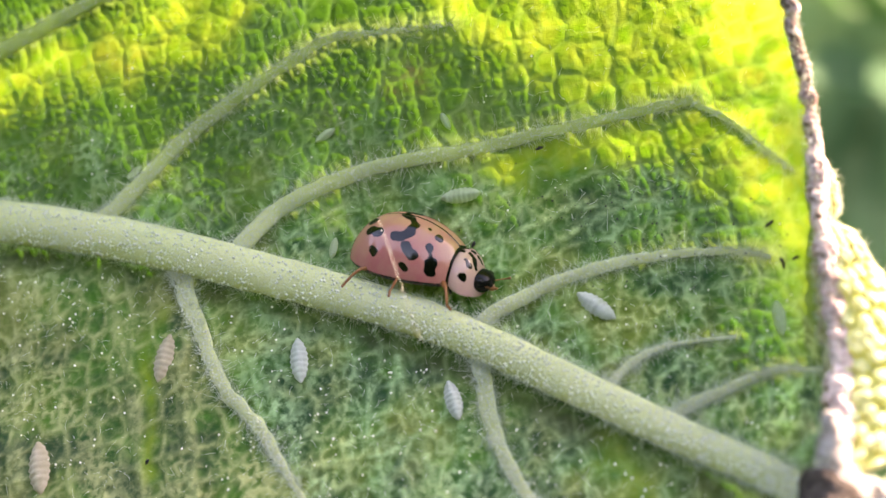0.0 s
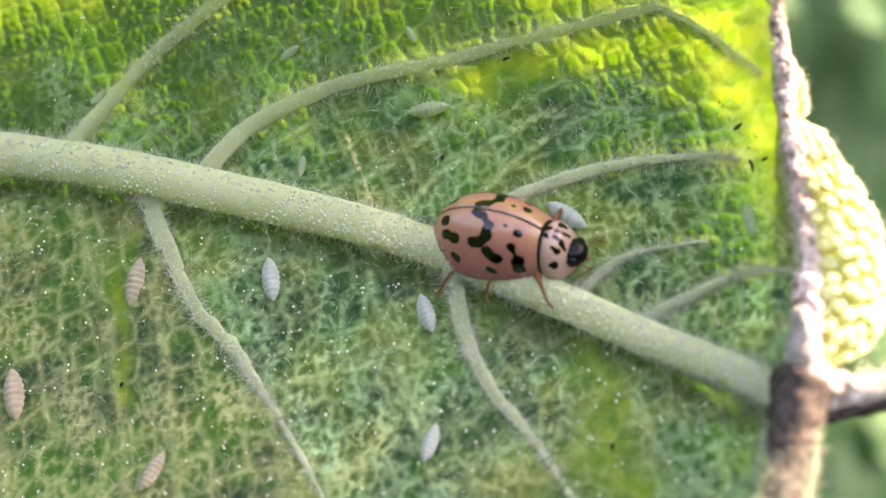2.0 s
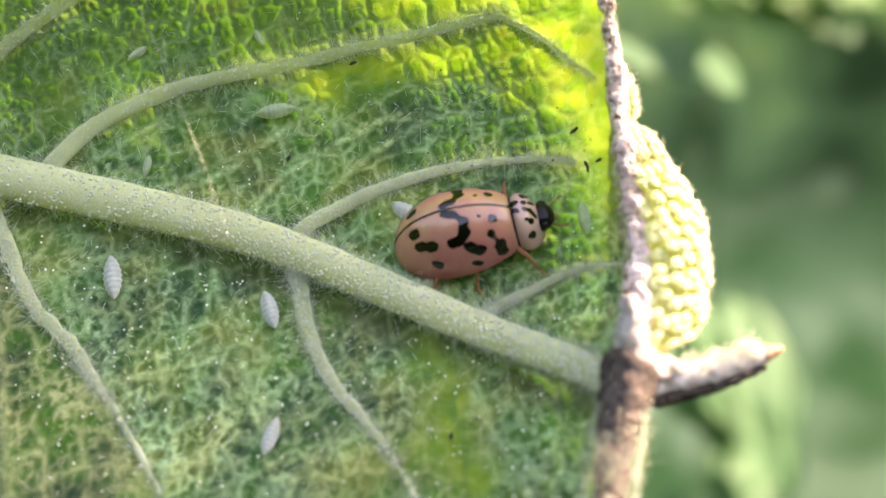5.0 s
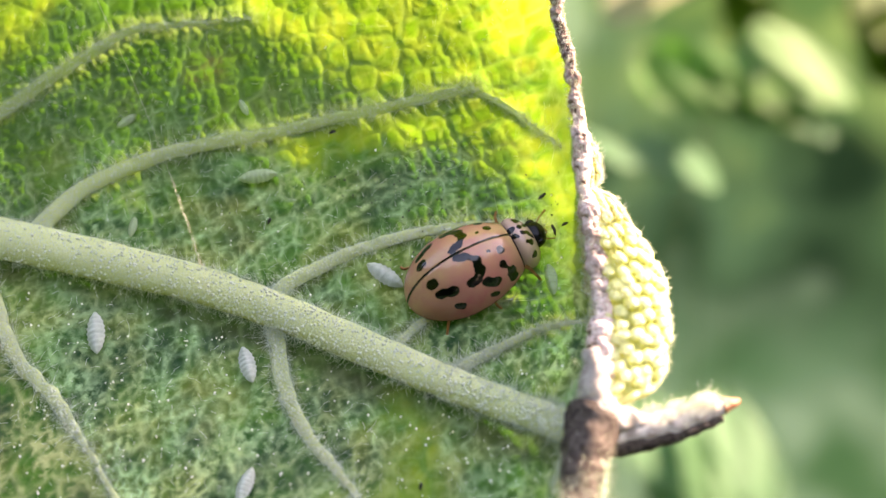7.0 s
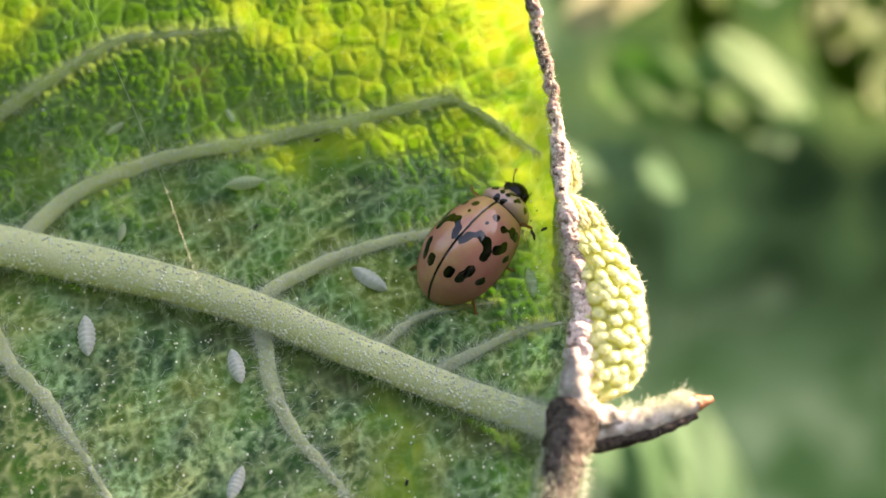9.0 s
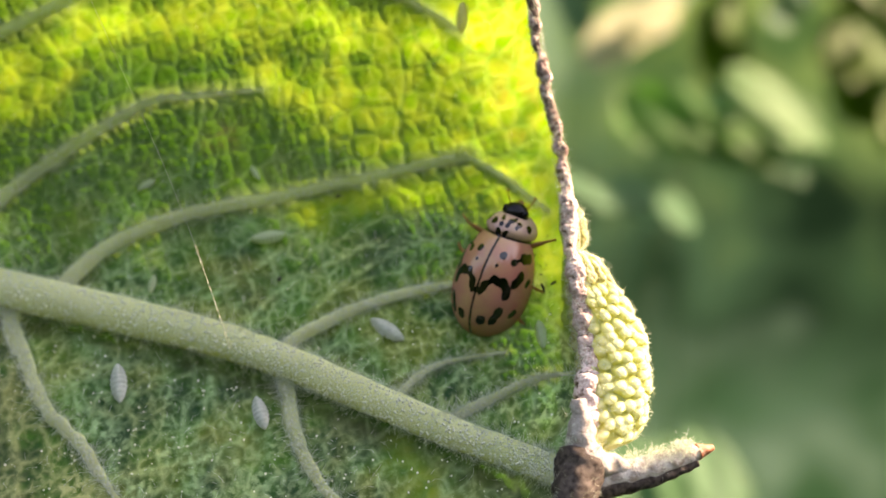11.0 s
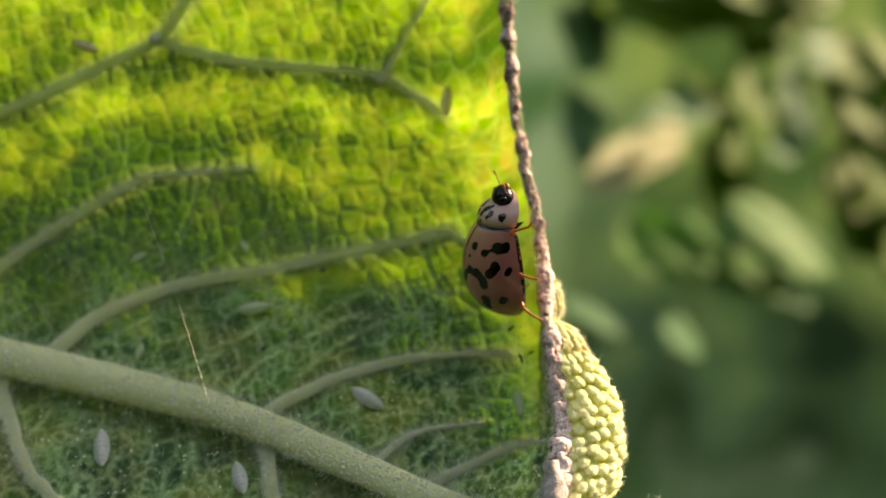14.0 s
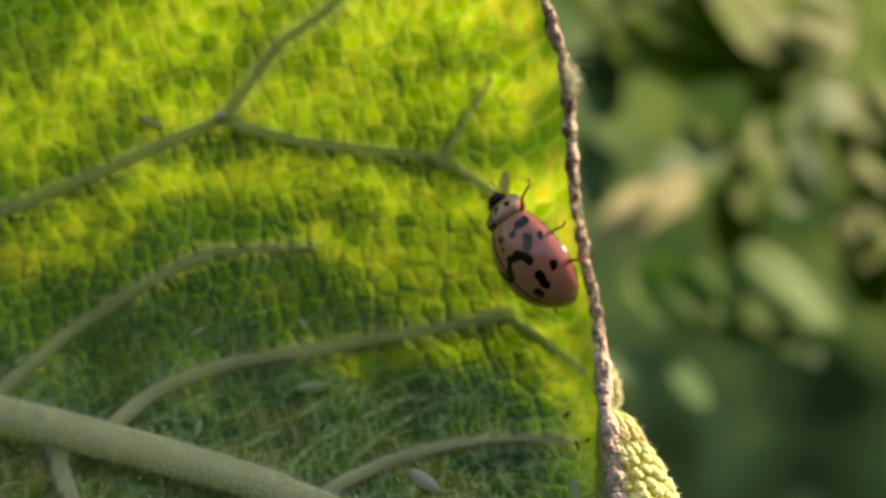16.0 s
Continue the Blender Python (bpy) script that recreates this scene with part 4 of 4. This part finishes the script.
for spray, nearer in zip(PLANTS, (50, 40, 70, -10, -40, -60, -20, 40)):
    # the plan is given at 300 mm; a plant that stands nearer is drawn in towards the eye
    k = 1 - nearer / 346
    x, z = spray[0][0] * k, spray[0][1] * k
    plant = tagged(new("background_plant"), PLANT_LABEL[spray[0][5]], "plant", "plants behind")
    plant.location = Vector((x, 312 - nearer, -900)) * MM
    stem_line = glide(((0, 0, 0), (rf.normal(0, 60), 90, (z + 900) * 0.5), (0, 0, z + 890)), 14)
    solid("stem", *tube(stem_line, np.linspace(0.7, 0.25, 14), 7), STEM, plant)
    for lx, lz, length, width, lean_by, kind in spray:
        # each frond is a loose row of small leaves that turn half to the viewer, half to the sun
        lx, lz, length, width = lx * k, lz * k, length * k, width * k
        ca, sa = math.cos(radians(lean_by)), math.sin(radians(lean_by))
        for _ in range(max(4, int(length * width / 105))):
            u, v = rf.uniform(-0.5, 0.5), np.clip(rf.normal(0, 0.22), -0.5, 0.5)
            v *= math.sqrt(1 - (1.7 * u) ** 2) if abs(u) < 0.55 else 0.4
            size = rf.uniform(1.0, 1.65) * max(width, 12)
            face = Vector((0.9 * SUN.x + rf.normal(0, 0.25), -1, 0.9 * SUN.z + rf.normal(0, 0.25))).normalized()
            turn = face.to_track_quat("Z", "Y").to_matrix().to_4x4() @ pose(0, 0, 0, 0, 0, lean_by + rf.normal(0, 8 if kind == 2 else 24))
            shape = (2.3, 0.75) if kind == 2 else (1.35, 0.85)
            if kind == 2:
                u, v = u * 0.4, v * 0.5
            ob = new("leaf_blade", FAR_MESH[kind][made % 3])
            made += 1
            ob.parent = plant
            spot = Vector((lx - x + u * length * ca - v * width * sa, rf.normal(0, 9) - 12, lz + 900 + u * length * sa + v * width * ca)) * MM
            ob.matrix_local = Matrix.Translation(spot) @ turn @ Matrix.Diagonal((size * MM * shape[0], size * MM * shape[1], size * MM, 1))

# dark hedge that closes the distance, its sunny, hazy and shaded areas painted on, and the soil below
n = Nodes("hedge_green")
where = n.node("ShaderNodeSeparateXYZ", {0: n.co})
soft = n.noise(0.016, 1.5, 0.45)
shaded_green = n.mix(n.ramp(soft, 0.38, 0.68), (0.003, 0.012, 0.003), (0.030, 0.075, 0.018))
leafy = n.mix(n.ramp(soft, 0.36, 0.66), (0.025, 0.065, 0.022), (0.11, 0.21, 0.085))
# gloom paints shade over the right part of the hedge
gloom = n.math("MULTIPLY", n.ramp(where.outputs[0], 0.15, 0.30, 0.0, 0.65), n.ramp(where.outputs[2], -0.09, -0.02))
leafy = n.mix(gloom, leafy, shaded_green)
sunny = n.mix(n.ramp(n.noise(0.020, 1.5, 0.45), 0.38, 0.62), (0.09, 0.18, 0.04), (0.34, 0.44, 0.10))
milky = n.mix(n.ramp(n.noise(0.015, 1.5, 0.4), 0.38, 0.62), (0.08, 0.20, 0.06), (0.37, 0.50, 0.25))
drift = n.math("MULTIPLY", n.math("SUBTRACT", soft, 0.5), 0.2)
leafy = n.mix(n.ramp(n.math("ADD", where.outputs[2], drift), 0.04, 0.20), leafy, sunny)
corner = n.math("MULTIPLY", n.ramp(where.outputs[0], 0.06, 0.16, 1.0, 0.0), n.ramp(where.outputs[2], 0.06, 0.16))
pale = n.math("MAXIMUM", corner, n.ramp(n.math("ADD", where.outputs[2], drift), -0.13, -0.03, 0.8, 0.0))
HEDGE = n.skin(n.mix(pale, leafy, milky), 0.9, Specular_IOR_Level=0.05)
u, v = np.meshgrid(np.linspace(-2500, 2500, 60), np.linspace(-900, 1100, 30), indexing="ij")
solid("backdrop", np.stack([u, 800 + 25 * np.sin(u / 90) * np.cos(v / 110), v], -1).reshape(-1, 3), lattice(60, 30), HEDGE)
tagged(bpy.data.objects["backdrop"], "dark green hedge in the distance, with light and shade painted on", "hedge", kind="structure")
SOIL = far_material("soil", (0.035, 0.032, 0.018), (0.025, 0.035, 0.015), (0, 0, 0))
u, v = np.meshgrid(np.linspace(-60000, 60000, 30), np.linspace(-60000, 60000, 30), indexing="ij")
solid("ground", np.stack([u, v, -900 + 0 * u], -1).reshape(-1, 3), lattice(30, 30), SOIL)
tagged(bpy.data.objects["ground"], "brown-green ground under the plants", "ground", kind="structure")

# pale wart at the fork of the upper vein
tagged(solid("wart", *ball(0.26, 0.20, 0.24, (-11.45, float(depth(-11.45, 14.25)) - 0.42, 14.25), 3), WAX, leaf, "small pale wart on a vein fork"))

# single silk thread spanned before the blade
thread = glide(((-16.4, -3.9, 22.0), (-14.5, -3.2, 15.8), (-11.85, -2.3, 9.45), (-9.2, -3.2, 3.75), (-7.05, -4.9, -1.35)), 60)
tagged(solid("silk_thread", *tube(thread, 0.0055, 6), THREAD), "single fine silk thread hanging before the leaf", "thread")

# unseen hedges added beside and behind the camera to block low sky light, open to the sky above
ang = np.linspace(math.radians(-200), math.radians(20), 90)
top = np.interp(np.degrees(ang), (-200, -120, -40, 20), (420, 330, 300, 260)) + 90 * np.sin(17 * ang) + 60 * np.sin(41 * ang + 1)
u = np.stack([np.stack([950 * np.cos(a) * (1 + 0.05 * np.sin(9 * a + q)) * np.ones(1), 950 * np.sin(a) * (1 + 0.05 * np.cos(7 * a - q)) * np.ones(1), np.array([-900 + (h + 900) * q])], -1)[0] for a, h in zip(ang, top) for q in np.linspace(0, 1, 12)])
UNSEEN_HEDGE = far_material("unseen_hedge", (0.014, 0.034, 0.009), (0.03, 0.056, 0.015), (0.01, 0.03, 0.006))
hedge = solid("hedge", u, lattice(90, 12), UNSEEN_HEDGE)
tagged(hedge, "unseen dark green hedge added round the plant to block low sky light", "hedge", kind="structure")

# black droppings scattered on the blade
px, pz = rng.normal(0.2, 3.0, 170), rng.normal(1.3, 1.3, 170)
keep = (px < edge_x(pz) - 0.5) & (px > -8)
px, pz = px[keep], pz[keep]
v, f = drops(on_blade(px, pz, 0.2), rng.uniform(0.016, 0.04, len(px)))
tagged(solid("droppings", v, f, SPECK), "tiny black droppings scattered on the leaf", "droppings", kind="stuff")
for x, z, turn, long in ((3.56, 1.95, 40, 0.17), (4.25, 0.95, 30, 0.12), (3.9, 0.75, 110, 0.2), (-16.9, -6.1, 60, 0.10), (-0.64, -7.4, 80, 0.12), (-4.0, 4.4, 20, 0.14), (-6.2, 1.1, 70, 0.12)):
    p0 = on_blade(np.array(x), np.array(z), 0.22)
    d = np.array([math.cos(radians(turn)), 0, math.sin(radians(turn))]) * long
    crumb = solid("black_crumb", *tube(glide((p0 - d, p0 + (0.02, -0.03, 0.02), p0 + d), 9), np.interp(np.arange(9), (0, 3, 6, 8), (0.02, 0.06, 0.05, 0.02)), 8, 0.02, 9.0), SPECK)
    tagged(crumb, "small black crumb stuck on the leaf", "crumb", "crumbs on the leaf")

# seconds, place in mm, turns in degrees
LADYBIRD = [
    (0, -8.545, 1.443, 0.157, 12.8, 10.1, -17.5),
    (0.5, -8.933, 1.161, 0.026, 2.3, 14.6, -36.4),
    (1, -7.969, 0.515, -0.537, 19.1, 26.8, -45.6),
    (1.5, -6.335, 0.272, -1.133, 36.2, 24.4, -35.8),
    (2, -4.355, 0.036, -1.801, 46.1, 5.9, -20.0),
    (2.5, -2.98, -0.286, -1.867, 50.0, -1.1, -13.7),
    (3, -1.735, -0.809, -2.355, 35.6, 1.3, -3.8),
    (3.5, -1.224, -0.491, -2.179, 36.7, -1.7, -7.8),
    (4, -0.701, -0.344, -1.924, 44.7, -11.9, -10.2),
    (6.5, 0.035, -0.116, -1.364, 59.1, -19.2, 7.8),
    (7, 0.749, -0.131, -0.917, 62.1, -28.6, 6.6),
    (7.5, 1.417, 0.109, -0.662, 66.7, -24.5, -0.7),
    (8, 1.521, 0.502, -0.327, 74.4, -24.0, -21.6),
    (8.5, 1.469, 0.285, -0.221, 67.3, -35.3, -3.6),
    (9, 1.578, 0.192, -0.033, 57.9, -49.2, 14.3),
    (9.5, 1.723, 0.617, 0.405, 58.0, -56.4, 15.8),
    (12, 2.9, 0.167, 1.522, 126.0, -50.5, -76.4),
    (12.5, 3.37, -0.101, 2.728, 108.2, -31.1, -96.1),
    (13, 3.392, -0.689, 3.145, 106.0, -31.7, -97.6),
    (13.5, 3.56, -1.527, 3.687, 107.7, -37.5, -97.7),
    (14, 3.468, -2.015, 4.219, 113.4, -50.3, -101.6),
    (14.5, 3.184, -1.997, 4.868, 137.6, -63.9, -118.1),
    (15, 3.156, -1.984, 6.183, 160.6, -64.6, -140.4),
    (15.5, 2.722, -1.348, 7.295, -166.8, -57.3, -169.9),
    (16, 2.401, -0.605, 8.032, -145.4, -52.1, 172.9),
]


def motions():
    walk(ladybird, [(t, pose(x * MM, y * MM, z * MM, a, b, c) @ Matrix.Translation((0, 0, (0.28 if t < 10 else 0.1) * MM))) for t, x, y, z, a, b, c in LADYBIRD])
    for leg, m, k, sign in legs:
        rows = []
        for i in range(65):
            t = i * 0.25
            still = 6 < t < 10
            swing = (4 if still else 13) * (1 if (i + k + (sign > 0)) % 2 else -1)
            tuck = Vector((0, -sign * 0.42 * MM, 0)) * min(1, max(0, min(t - 5, 11 - t)))
            rows.append((t, Matrix.Translation(m + tuck) @ pose(0, 0, 0, 0, 0, swing * sign)))
        walk(leg, rows)


motions()
